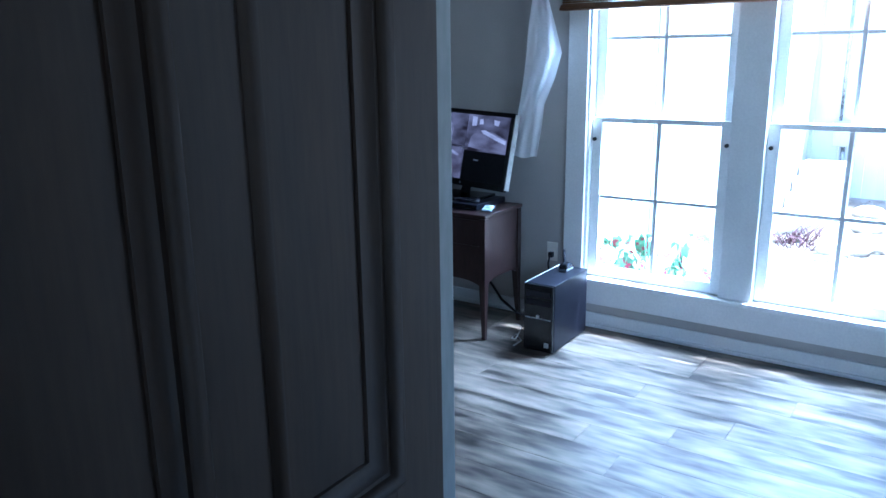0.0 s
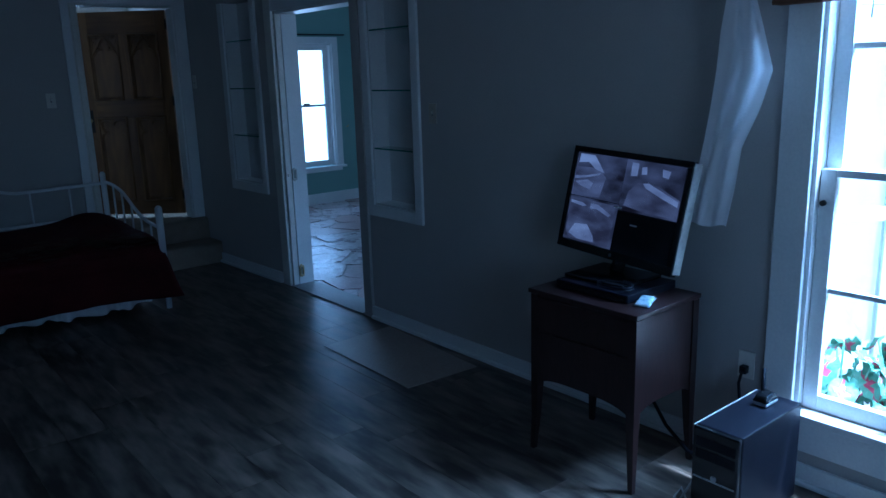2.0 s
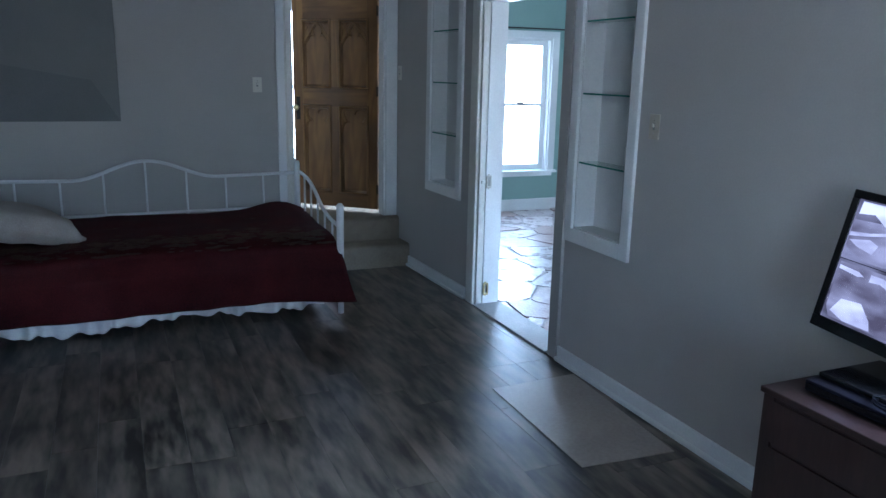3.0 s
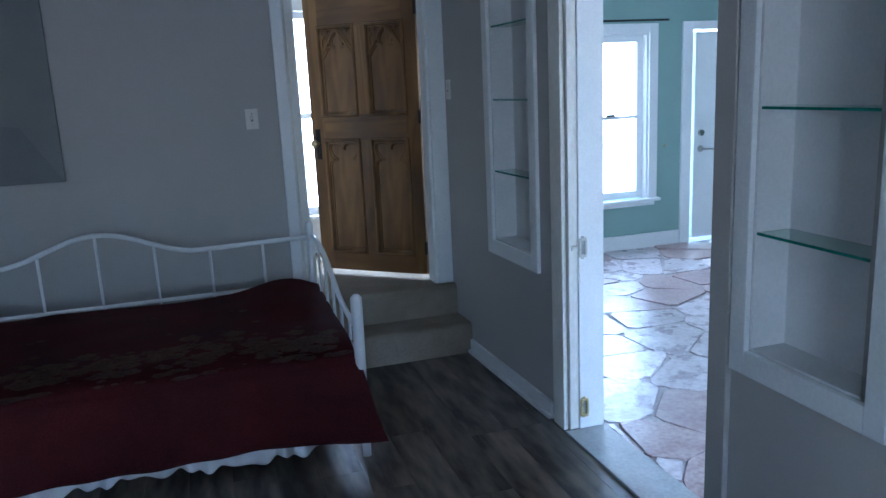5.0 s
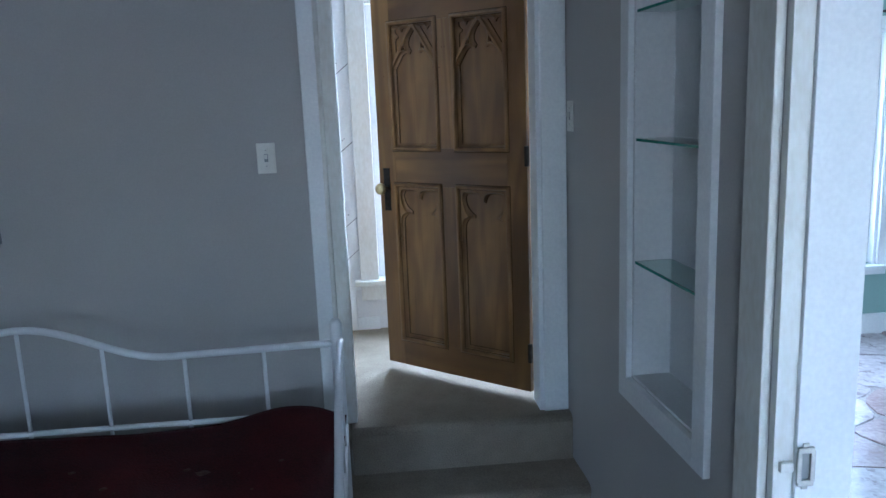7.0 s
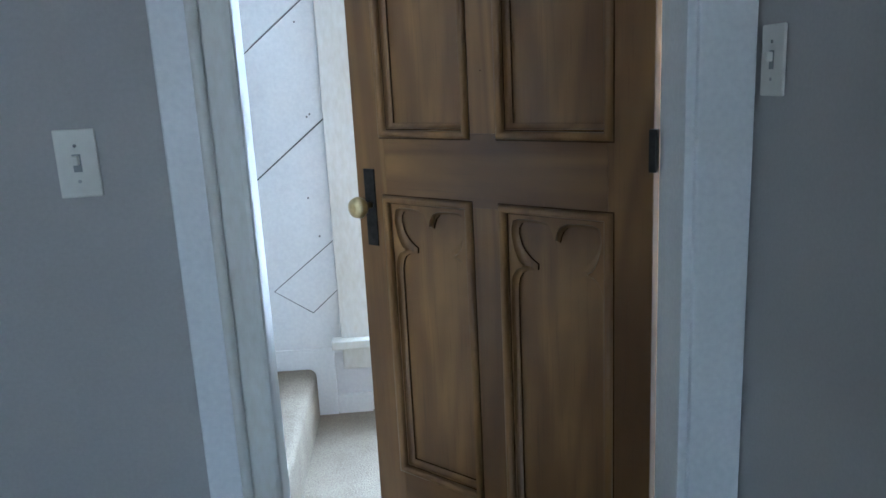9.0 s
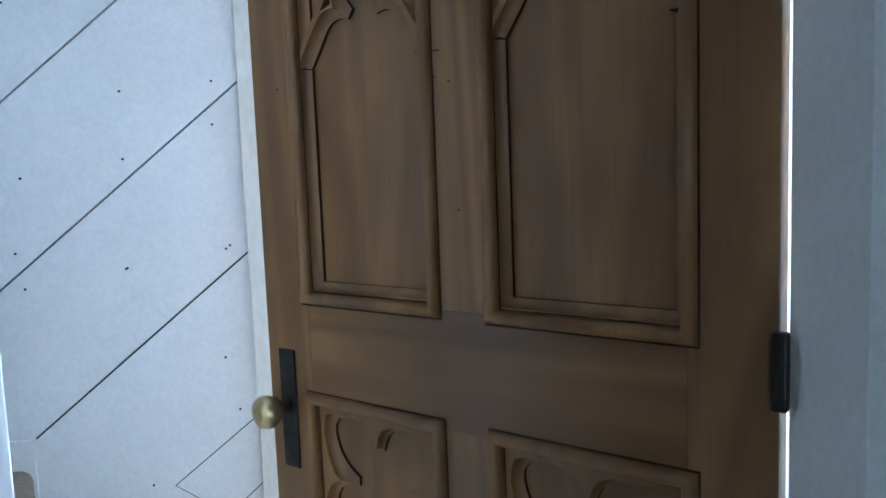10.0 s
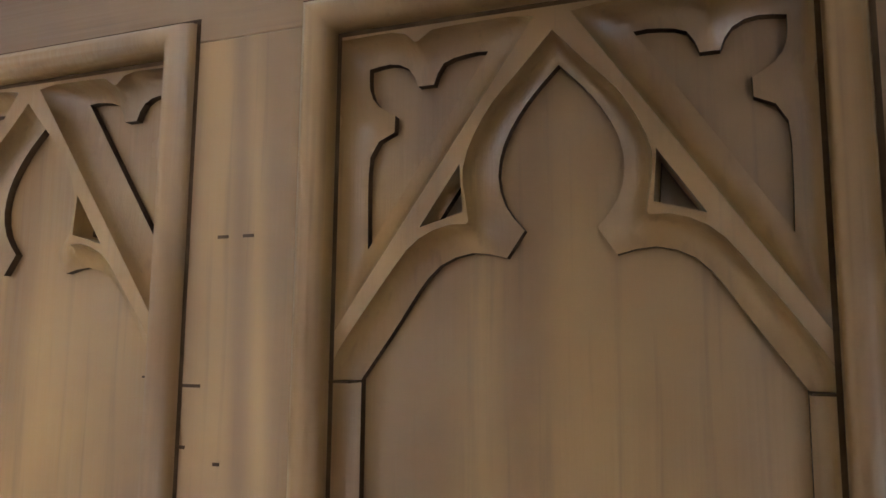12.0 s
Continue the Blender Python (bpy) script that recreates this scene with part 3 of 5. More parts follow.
grf = solid("green_room_floor", box(WB, 9.3, 2.55, GY, -0.12, -0.007), M_GROUT, "irregular pale flagstone floor with dark joints", "floor", "structure")
gbb = solid("baseboard", boxes([(WB + 0.02, 7.48, GY - 0.02, GY, -0.01, 0.135)], 0.003), M_WHITE, "tall white baseboard", "baseboard", "structure")
gw = thing("window_3", "white sash window in the green wall", "window", kind="structure")
part("casing", boxes([(7.13, 7.22, GY - 0.022, GY, 0.47, 2.09), (6.15, 6.24, GY - 0.022, GY, 0.47, 2.09), (6.24, 7.13, GY - 0.022, GY, 2.01, 2.09)], 0.003), M_WHITE, gw)
part("window_sill", box(6.12, 7.245, GY - 0.06, GY + 0.02, 0.452, 0.48, 0.005), M_WHITE, gw)
part("apron", box(6.17, 7.20, GY - 0.016, GY, 0.41, 0.452, 0.003), M_WHITE, gw)
part("jamb", boxes([(7.11, 7.13, GY, GY + 0.15, 0.48, 2.01), (6.24, 6.26, GY, GY + 0.15, 0.48, 2.01), (6.26, 7.11, GY, GY + 0.15, 1.99, 2.02)]), M_WHITE, gw)
part("sash", boxes([(7.045, 7.11, GY + 0.06, GY + 0.10, 0.48, 1.99), (6.26, 6.32, GY + 0.06, GY + 0.10, 0.48, 1.99), (6.32, 7.045, GY + 0.06, GY + 0.10, 0.48, 0.55),
                    (6.32, 7.045, GY + 0.05, GY + 0.10, 1.235, 1.265), (6.32, 7.045, GY + 0.06, GY + 0.10, 1.93, 1.99)], 0.003), M_WHITE, gw)
part("sash_lock", box(6.72, 6.80, GY + 0.03, GY + 0.06, 1.265, 1.285, 0.004), M_IRON, gw)
p = part("pane", box(6.32, 7.045, GY + 0.078, GY + 0.082, 0.55, 1.93), M_GLASS, gw)
p.visible_shadow = False
solid("curtain_rod", tube([(6.05, GY - 0.05, 2.115), (7.31, GY - 0.05, 2.115)], 0.008, 8), M_IRON, "thin dark curtain rod above the window", "curtain rod")
solid("tieback_hook", tube([(7.30, GY, 0.96), (7.30, GY - 0.035, 0.965), (7.30, GY - 0.05, 0.985)], 0.006, 8), M_BRASS, "small brass curtain hook on the wall", "hook")
gd = thing("door_2", "white exterior door standing slightly ajar", "door", kind="structure")
part("casing", boxes([(7.487, 7.595, GY - 0.022, GY, 0, 2.10), (8.45, 8.55, GY - 0.022, GY, 0, 2.10), (7.595, 8.45, GY - 0.022, GY, 2.03, 2.10)], 0.003), M_WHITE, gd)
leaf = part("leaf", box(7.662, 8.44, GY + 0.03, GY + 0.075, 0.03, 2.005, 0.003), M_WHITE, gd)
part("door_handle", tube([(7.735, GY + 0.03, 0.905), (7.735, GY - 0.02, 0.905), (7.755, GY - 0.03, 0.905), (7.845, GY - 0.03, 0.90)], 0.009, 8), M_STEEL, leaf, "brushed nickel lever handle")
part("rose", tube([(7.735, GY + 0.03, 0.905), (7.735, GY + 0.018, 0.905)], 0.032, 16), M_STEEL, leaf)
part("deadbolt", tube([(7.735, GY + 0.03, 1.06), (7.735, GY + 0.005, 1.06)], 0.03, 16), M_STEEL, leaf)


# ---- the carved door ----
def offset_loop(loop, e):
    """A closed line moved outwards from its inside by e."""
    n = len(loop)
    area = sum(loop[i][0] * loop[(i + 1) % n][1] - loop[(i + 1) % n][0] * loop[i][1] for i in range(n))
    s = 1 if area > 0 else -1
    out = []
    for i in range(n):
        a, b, c = (Vector(loop[i - 1]), Vector(loop[i]), Vector(loop[(i + 1) % n]))
        d0, d1 = (b - a).normalized(), (c - b).normalized()
        n0, n1 = Vector((d0.y, -d0.x)) * s, Vector((d1.y, -d1.x)) * s
        k = n0 + n1
        k = k / max(k.length_squared, 0.35) * 2 if k.length > 1e-5 else n0
        out.append(tuple(b + k * e))
    return out


def curve(pts, closed=False, steps=4):
    """A smooth line through points."""
    P = [Vector(p) for p in pts]
    out = []
    for i in range(len(P) - 1):
        p0, p1, p2, p3 = P[max(i - 1, 0)], P[i], P[i + 1], P[min(i + 2, len(P) - 1)]
        for k in range(steps):
            t = k / steps
            out.append(tuple(0.5 * ((2 * p1) + (p2 - p0) * t + (2 * p0 - 5 * p1 + 4 * p2 - p3) * t * t + (3 * p1 - p0 - 3 * p2 + p3) * t ** 3)))
    out.append(tuple(P[-1]))
    return out


SCOOP = ((0.0, 0.0), (0.07, 0.22), (0.24, 0.46), (0.52, 0.64), (0.86, 0.72), (1.0, 0.74))


def pierced_plate(w, h, holes, depth):
    """A board in the plane (x, z), face at y = 0, pierced by holes with scooped edges that end in a sharp step to the ground."""
    bm = bmesh.new()

    def ring(loop, y):
        return [bm.verts.new((x, y, z)) for x, z in loop]

    def edges(r):
        return [bm.edges.new((r[i], r[(i + 1) % len(r)])) for i in range(len(r))]

    es = edges(ring([(0, 0), (w, 0), (w, -h), (0, -h)], 0.0))
    rims = []
    for ground, face in holes:
        face = offset_loop(ground, face) if isinstance(face, float) else face
        fr = ring(face, 0.0)
        es += edges(fr)
        rims.append((ground, face))
    bmesh.ops.triangle_fill(bm, use_beauty=True, use_dissolve=False, edges=es)
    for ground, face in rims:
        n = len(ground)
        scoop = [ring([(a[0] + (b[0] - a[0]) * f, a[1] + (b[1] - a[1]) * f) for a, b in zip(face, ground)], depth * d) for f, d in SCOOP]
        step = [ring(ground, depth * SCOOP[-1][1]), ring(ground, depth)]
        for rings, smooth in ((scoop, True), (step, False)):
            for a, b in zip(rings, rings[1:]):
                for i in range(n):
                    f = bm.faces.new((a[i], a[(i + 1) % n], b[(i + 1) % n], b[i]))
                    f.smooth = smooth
                    # Step walls take the second material, dark brown on the carved door.
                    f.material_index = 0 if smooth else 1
    return bm


def resampled(pts, n):
    """n points spread evenly along a line, without its end."""
    P = [Vector(p) for p in pts]
    acc = [0.0]
    for a, b in zip(P, P[1:]):
        acc.append(acc[-1] + (b - a).length)
    out, k = [], 0
    for i in range(n):
        d = acc[-1] * i / n
        while k < len(P) - 2 and acc[k + 1] <= d:
            k += 1
        span = max(acc[k + 1] - acc[k], 1e-9)
        out.append(tuple(P[k] + (P[k + 1] - P[k]) * ((d - acc[k]) / span)))
    return out


def rim_pair(segments):
    """Ground line and face line of one edge, matched stretch by stretch."""
    ground, face = [], []
    for n, g, f in segments:
        ground += resampled(curve(g) if len(g) > 2 else g, n)
        face += resampled(curve(f) if len(f) > 2 else f, n)
    return ground, face


def placed(half, PW, K):
    """From distances off the panel's middle to panel places, one side and its mirror image."""
    left = [(PW / 2 - d * K, z) for d, z in half]
    return left, [(PW - x, z) for x, z in left][::-1]


def upper_holes(h, PW):
    K, low = PW / 0.255, -(h - 0.022)
    g, f = rim_pair([
        (12, [(0.0, -0.034), (0.0158, -0.051), (0.0278, -0.070), (0.0325, -0.0875), (0.0305, -0.103), (0.0245, -0.1135), (0.0185, -0.1205)],
         [(0.0, -0.021), (0.017, -0.040), (0.0326, -0.057), (0.0436, -0.0765), (0.0474, -0.0915), (0.0455, -0.107), (0.0440, -0.1165)]),
        (3, [(0.0185, -0.1205), (0.028, -0.1345)], [(0.0440, -0.1165), (0.0452, -0.1180)]),
        (12, [(0.028, -0.1345), (0.0455, -0.131), (0.0628, -0.136), (0.075, -0.148), (0.0895, -0.1695), (0.110, -0.198)],
         [(0.0452, -0.1180), (0.0575, -0.1185), (0.0736, -0.126), (0.088, -0.143), (0.1150, -0.180), (0.1205, -0.1905)])])
    g, f = g + [(0.110, -0.198), (0.1095, low)], f + [(0.1205, -0.1905), (0.1205, low - 0.012)]
    gl, gr = placed(g, PW, K)
    fl, fr = placed(f, PW, K)
    holes = [(gl + gr[:-1], fl + fr[:-1])]
    g, f = rim_pair([
        (7, [(0.1078, -0.127), (0.1082, -0.079), (0.1026, -0.066), (0.093, -0.0615)], [(0.1206, -0.1745), (0.1206, -0.066), (0.1178, -0.0578)]),
        (2, [(0.093, -0.0615), (0.0926, -0.052)], [(0.1178, -0.0578), (0.1178, -0.0555)]),
        (6, [(0.0926, -0.052), (0.104, -0.0445), (0.1086, -0.035), (0.109, -0.023)], [(0.1178, -0.0555), (0.1206, -0.047), (0.1206, -0.0105)]),
        (6, [(0.109, -0.023), (0.0944, -0.0215), (0.0837, -0.0265), (0.0789, -0.0365)], [(0.1206, -0.0105), (0.0859, -0.0100), (0.0752, -0.0168)]),
        (2, [(0.0789, -0.0365), (0.0695, -0.0365)], [(0.0752, -0.0168), (0.0730, -0.0168)]),
        (6, [(0.0695, -0.0365), (0.0635, -0.0245), (0.0457, -0.021), (0.0383, -0.0215)], [(0.0730, -0.0168), (0.0653, -0.0115), (0.0125, -0.0105)]),
        (8, [(0.0383, -0.0215), (0.1078, -0.127)], [(0.0095, -0.0125), (0.1196, -0.1725)])])
    for gs, fs in zip(placed(g, PW, K), placed(f, PW, K)):
        holes.append((gs, fs))
    for gs in placed([(0.0500, -0.0900), (0.0485, -0.1110), (0.0680, -0.1165)], PW, K):
        holes.append((gs, 0.0012))
    return holes


def lower_holes(h, PW):
    K, low = PW / 0.255, -(h - 0.022)
    g, f = rim_pair([
        (10, [(0.004, -0.066), (0.011, -0.045), (0.028, -0.030), (0.075, -0.027), (0.097, -0.034), (0.101, -0.055)],
         [(0.002, -0.058), (0.008, -0.036), (0.026, -0.021), (0.078, -0.017), (0.106, -0.023), (0.112, -0.055)]),
        (7, [(0.101, -0.055), (0.092, -0.084), (0.072, -0.108), (0.052, -0.121)], [(0.112, -0.055), (0.104, -0.090), (0.092, -0.116), (0.080, -0.124)]),
        (2, [(0.052, -0.121), (0.053, -0.135)], [(0.080, -0.124), (0.081, -0.127)]),
        (6, [(0.053, -0.135), (0.085, -0.141), (0.101, -0.158), (0.106, -0.185)], [(0.081, -0.127), (0.098, -0.134), (0.112, -0.155), (0.116, -0.185)])])
    g, f = g + [(0.106, -0.185), (0.106, low)], f + [(0.116, -0.185), (0.116, low - 0.010)]
    gl, gr = placed(g, PW, K)
    fl, fr = placed(f, PW, K)
    return [(gl + gr, fl + fr)]


BEAD = [(-0.0125, 0.003), (-0.0115, -0.004), (-0.009, -0.010), (-0.004, -0.0135), (0.001, -0.0125), (0.005, -0.0075), (0.006, -0.001), (0.006, 0.006)]
CREVICE_LINES = ([(-0.0150, -0.0003), (-0.0124, -0.0006)], [(0.0058, 0.0036), (0.0085, 0.0038)])


def bead_frame(w, h, prof):
    """A moulding of one profile with mitred corners round a panel."""
    bm = bmesh.new()
    rings = []
    for sx, sz, cx, cz in ((1, -1, 0, 0), (-1, -1, w, 0), (-1, 1, w, -h), (1, 1, 0, -h)):
        rings.append([bm.verts.new((cx + sx * a, y, cz + sz * a)) for a, y in prof])
    for i in range(4):
        a, b = rings[i], rings[(i + 1) % 4]
        for k in range(len(prof) - 1):
            f = bm.faces.new((a[k], a[k + 1], b[k + 1], b[k]))
            f.smooth = True
    return bm


def panelled_door(name, label, m, carved, wood, wood_x, zt, up_bot, low_top, low_bot, z0, z1, knob, W=0.808, s=0.103, s2=0.0965, widths=(0.253, 0.255)):
    """Door with four panels. x runs from the free edge to the hinge edge, the face looks to -y."""
    d = thing(name, label, "door", m, kind="structure")
    T, mu = 0.034, W - s - s2 - sum(widths)
    xs = (s, s + widths[0] + mu)
    part("stile", box(0, s, 0, T, z0, z1, 0.002), wood, d)
    part("stile", box(W - s2, W, 0, T, z0, z1, 0.002), wood, d)
    for a, b in ((z0, low_bot), (low_top, up_bot), (zt, z1)):
        part("rail", box(s, W - s2, 0, T, a, b, 0.001), wood_x, d)
    for a, b in ((low_bot, low_top), (up_bot, zt)):
        part("mullion", box(xs[0] + widths[0], xs[1], 0, T, a, b, 0.001), wood, d)
        for x, PW in zip(xs, widths):
            h = b - a
            at = pose(x, 0, b)
            p = part("panel", box(0, PW, 0.0248, 0.0335, -h, 0), wood, d, m=at)
            holes = (upper_holes(h, PW) if a == up_bot else lower_holes(h, PW)) if carved else [([(0.03, -0.03), (PW - 0.03, -0.03), (PW - 0.03, -h + 0.03), (0.03, -h + 0.03)], 0.018)]
            part("tracery" if carved else "moulding", pierced_plate(PW, h, holes, 0.0206), [wood, M_DARKBROWN if carved else wood], d, "carved pointed-arch tracery" if carved else "", at @ pose(0, 0.004, 0))
            if carved and a == up_bot:
                for d0 in (-1, 1):
                    edge = sorted((PW / 2 + d0 * 0.1235, PW / 2 + d0 * 0.1095))
                    part("joint", box(edge[0], edge[1], 0.0030, 0.0200, -0.1995, -0.1983), M_DARKBROWN, d, "", at)
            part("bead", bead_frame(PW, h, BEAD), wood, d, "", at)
            # Thin dark brown lines along both sides of each bead.
            for line in CREVICE_LINES if carved else ():
                part("crevice_line", bead_frame(PW, h, line), M_DARKBROWN, d, "dark brown line in the crevice", at)
    if knob:
        lp = part("lock_plate", box(0.028, 0.064, -0.004, 0, 1.170, 1.370, 0.001), M_IRON, d, "dark iron lock plate")
        kb = lathe([(0.009, 0.0), (0.009, 0.022), (0.022, 0.030), (0.028, 0.045), (0.024, 0.058), (0.010, 0.064)], 18)
        part("knob", kb, M_BRASS, lp, "worn brass knob", pose(0.046, -0.004, 1.277, 90, 0, 0))
    for z in ((1.392, 0.55, 2.05) if knob else (0.3, 1.7)):
        part("hinge", boxes([(W - 0.006, W + 0.010, -0.012, 0.004, z, z + 0.083)], 0.003), M_IRON, d, "dark iron butt hinge")
    return d


NAILMARKS = ((0.394, 1.896, 0.007), (0.411, 1.896, 0.007), (0.377, 1.812, 0.012), (0.372, 1.778, 0.005), (0.396, 1.770, 0.004), (0.405, 1.60, 0.004), (0.060, 1.79, 0.006))


# free edge to hinge edge runs from the dark hall back to the jamb
carved_door = panelled_door("door_1", "stripped brown pine door with carved gothic tracery, ajar", pose(3.832, 7.935, 0, 0, 0, -42.0), True, M_DOOR, M_DOORX, 2.015, 1.462, 1.292, 0.548, 0.415, 2.212, True)
for x, z, w in NAILMARKS:
    part("nail_mark", box(x - w / 2, x + w / 2, -0.0006, 0.0005, z - 0.0009, z + 0.0009), M_DARKBROWN, carved_door)
panelled_door("door_3", "dark brown panelled entrance door standing open", pose(0.695, 0.562, 0, 0, 0, 0.6), False, M_DARKDOOR, M_DARKDOOR, 1.95, 1.045, 0.90, 0.16, 0.012, 2.08, False, 0.706, 0.108, 0.108, (0.195, 0.195))


# ---- daybed ----
bed = thing("daybed", "white tubular metal daybed with a curved back rail", "bed")
BY0, BY1, BX0, BX1 = 5.90, 7.0, 1.52, 3.64


def rail_z(x):
    u = abs(x - 2.54)
    if u > 0.50:
        return 0.808 + 0.010 * min((u - 0.50) / 0.5, 1)
    return 0.808 + 0.130 * (0.5 + 0.5 * math.cos(math.pi * u / 0.50))


part("post", tube([(BX1, BY1, 0.0), (BX1, BY1, 0.895), (BX1, BY1, 0.91)], [0.022, 0.022, 0.012], 12), M_TUBE, bed)
part("post", tube([(BX0, BY1, 0.0), (BX0, BY1, 0.895), (BX0, BY1, 0.91)], [0.022, 0.022, 0.012], 12), M_TUBE, bed)
part("back_rail", tube([(BX0 + i * (BX1 - BX0) / 40, BY1, rail_z(BX0 + i * (BX1 - BX0) / 40)) for i in range(41)], 0.013, 10), M_TUBE, bed)
part("lower_rail", tube([(BX0, BY1, 0.553), (BX1, BY1, 0.553)], 0.011, 8), M_TUBE, bed)
for i in range(7):
    x = 1.690 + 0.281 * i
    part("spindle", tube([(x, BY1, 0.50), (x, BY1, rail_z(x))], 0.0075, 8), M_TUBE, bed)


def arm_z(u):
    return 0.83 - 0.02 * u - 0.22 * (1 / (1 + math.exp(-(u - 0.5) * 9)))


for x in (BX0, BX1 + 0.012):
    fp = x + (0.025 if x > 2 else 0.0)
    part("post", tube([(fp, BY0, 0.0), (fp, BY0, 0.70), (fp, BY0, 0.735), (fp, BY0, 0.752)], [0.020, 0.026, 0.026, 0.012], 12), M_TUBE, bed)
    arm = [(x + (fp - x) * u, BY1 - (BY1 - BY0) * u, arm_z(u)) for u in [i / 20 for i in range(21)]]
    part("arm_rail", tube(arm, 0.013, 10), M_TUBE, bed)
    part("lower_rail", tube([(x, BY1, 0.50), (fp, BY0, 0.46)], 0.011, 8), M_TUBE, bed)
    for i in range(1, 6):
        u = i / 6
        xx, yy = x + (fp - x) * u, BY1 - (BY1 - BY0) * u
        part("spindle", tube([(xx, yy, 0.49), (xx, yy, arm_z(u))], 0.0075, 8), M_TUBE, bed)
part("side_rail", box(BX0, BX1, BY0 + 0.01, BY0 + 0.04, 0.20, 0.26, 0.004), M_TUBE, bed)
part("slat_base", box(BX0 + 0.03, BX1 - 0.03, BY0 + 0.04, BY1 - 0.03, 0.22, 0.26, 0.004), M_TUBE, bed)
mattress = solid("mattress", box(BX0 + 0.05, BX1 - 0.03, BY0 + 0.05, BY1 - 0.03, 0.26, 0.50, 0.05), M_LINEN, "white mattress under the bedspread on the daybed", "mattress")


def ruffle(u, v):
    x = BX0 + 0.02 + u * (BX1 - BX0 - 0.10)
    fold = math.sin(x * 62 + 1.3 * math.sin(x * 17)) * 0.016 * (0.35 + v)
    hem = 0.055 + 0.012 * math.sin(x * 31) + 0.02 * math.sin(x * 5.3) + 0.02 * (x - 2.2)
    return (x, BY0 + 0.006 + fold * v, 0.24 + (hem - 0.24) * v)


solid("bed_skirt", grid_sheet(ruffle, 260, 8, 0.003), M_LINEN, "gathered white bed skirt under the bedspread", "bed skirt")


def spread(u, v):
    """Bedspread: v from the wall over the top to the front hem."""
    x = BX0 + 0.04 + u * (BX1 - BX0 - 0.02)
    w = 0.006 * noise.noise((x * 5, v * 7, 2)) + 0.010 * noise.noise((x * 1.9, v * 3, 5))
    L1, L2 = 1.0, 0.42
    s = v * (L1 + L2)
    right = max(0.0, (u - 0.95) / 0.05)
    top = 0.545 + 0.055 * math.exp(-((u - 0.91) / 0.09) ** 2) * max(0, 1 - s * 1.7) + w
    if s < L1:
        y, z = BY1 - 0.03 - s * (BY1 - BY0 - 0.02) / L1, top - 0.055 * max(0, (s - 0.86) / 0.14) ** 2 - 0.02 * s
    else:
        k = (s - L1) / L2
        y = BY0 + 0.01 - 0.05 * min(k * 3, 1) - 0.012 * math.sin(x * 9 + 1) * k - 0.008 * math.sin(x * 23) * k
        z = top - 0.075 - k * (0.345 + 0.030 * max(0.0, (u - 0.86) / 0.14))
    flare = max(0.0, (u - 0.80) / 0.20) ** 2 * max(0.0, (s - 0.95) / 0.47)
    return (x + 0.10 * flare + 0.01 * flare * math.sin(s * 9), y - 0.045 * flare, z - right * 0.015 * (s < L1))


cover = solid("bedspread", grid_sheet(spread, 90, 60, 0.006), [M_RED, M_FLORAL], "wine-red bedspread with a band of brown flowers", "bedspread")
rng = random.Random(4)


def scallop(bm, cx, cy, r, z):
    n = 11
    c = bm.verts.new((cx, cy, z + 0.002))
    ph = rng.random() * 6
    ring = [bm.verts.new((cx + r * (1 + 0.28 * math.sin(5 * 2 * math.pi * k / n + ph)) * math.cos(2 * math.pi * k / n), cy + 0.75 * r * (1 + 0.28 * math.cos(4 * 2 * math.pi * k / n + ph)) * math.sin(2 * math.pi * k / n), z)) for k in range(n)]
    for k in range(n):
        bm.faces.new((c, ring[k], ring[(k + 1) % n]))


bm = bmesh.new()
for i in range(480):
    cx = 1.62 + rng.random() * 1.98
    cy = 6.03 + 0.06 * math.sin(cx * 5) + rng.gauss(0, 0.10)
    if i % 9 == 0:
        cy = 5.9 + rng.random() * 0.8
    s = (BY1 - 0.03 - cy) / (BY1 - BY0 - 0.02)
    if s < 0.98:
        u = (cx - BX0 - 0.04) / (BX1 - BX0 - 0.02)
        zz = spread(u, s / 1.42)[2]
        scallop(bm, cx, cy, (0.010 + 0.052 * rng.random() ** 2) * (0.4 if i % 9 == 0 else 1.0), zz + 0.009)
tagged(part("flower_print", bm, M_FLORAL, cover, "faded brown and beige flower print"), kind="stuff")


def cushion(lx, ly, lz, seed):
    bm = bmesh.new()
    bmesh.ops.create_cube(bm, size=2.0)
    bmesh.ops.subdivide_edges(bm, edges=bm.edges, cuts=9, use_grid_fill=True)
    for v in bm.verts:
        x, y, z = v.co
        edge = (1 - abs(x) ** 4) * (1 - abs(y) ** 4)
        pin = 1 - 0.07 * (1 - x * x) * abs(y) ** 3 - 0.07 * (1 - y * y) * abs(x) ** 3
        nz = 0.22 * noise.noise((x * 2 + seed, y * 2, z))
        v.co = Vector((x * lx * pin, y * ly * pin, z * lz * (0.08 + 0.92 * max(edge, 0) ** 0.5) * (1 + nz)))
    for f in bm.faces:
        f.smooth = True
    return bm


solid("pillow", cushion(0.32, 0.23, 0.10, 1), M_PILLOW, "rumpled beige-grey pillow lying on the bedspread", "pillow", m=pose(1.77, 6.25, 0.668, 8, 15, 28))

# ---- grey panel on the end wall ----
M_PANELSHADE = mat("shaded_grey_canvas", (0.135, 0.138, 0.137), (0.165, 0.168, 0.166), 3.0, 0.62, 0.03, fine=140)
gp = thing("wall_panel", "plain charcoal grey panel hung on the end wall", "wall panel")
part("board", box(1.52, 2.400, FY - 0.03, FY - 0.002, 1.205, 2.25, 0.002), M_PANEL, gp)
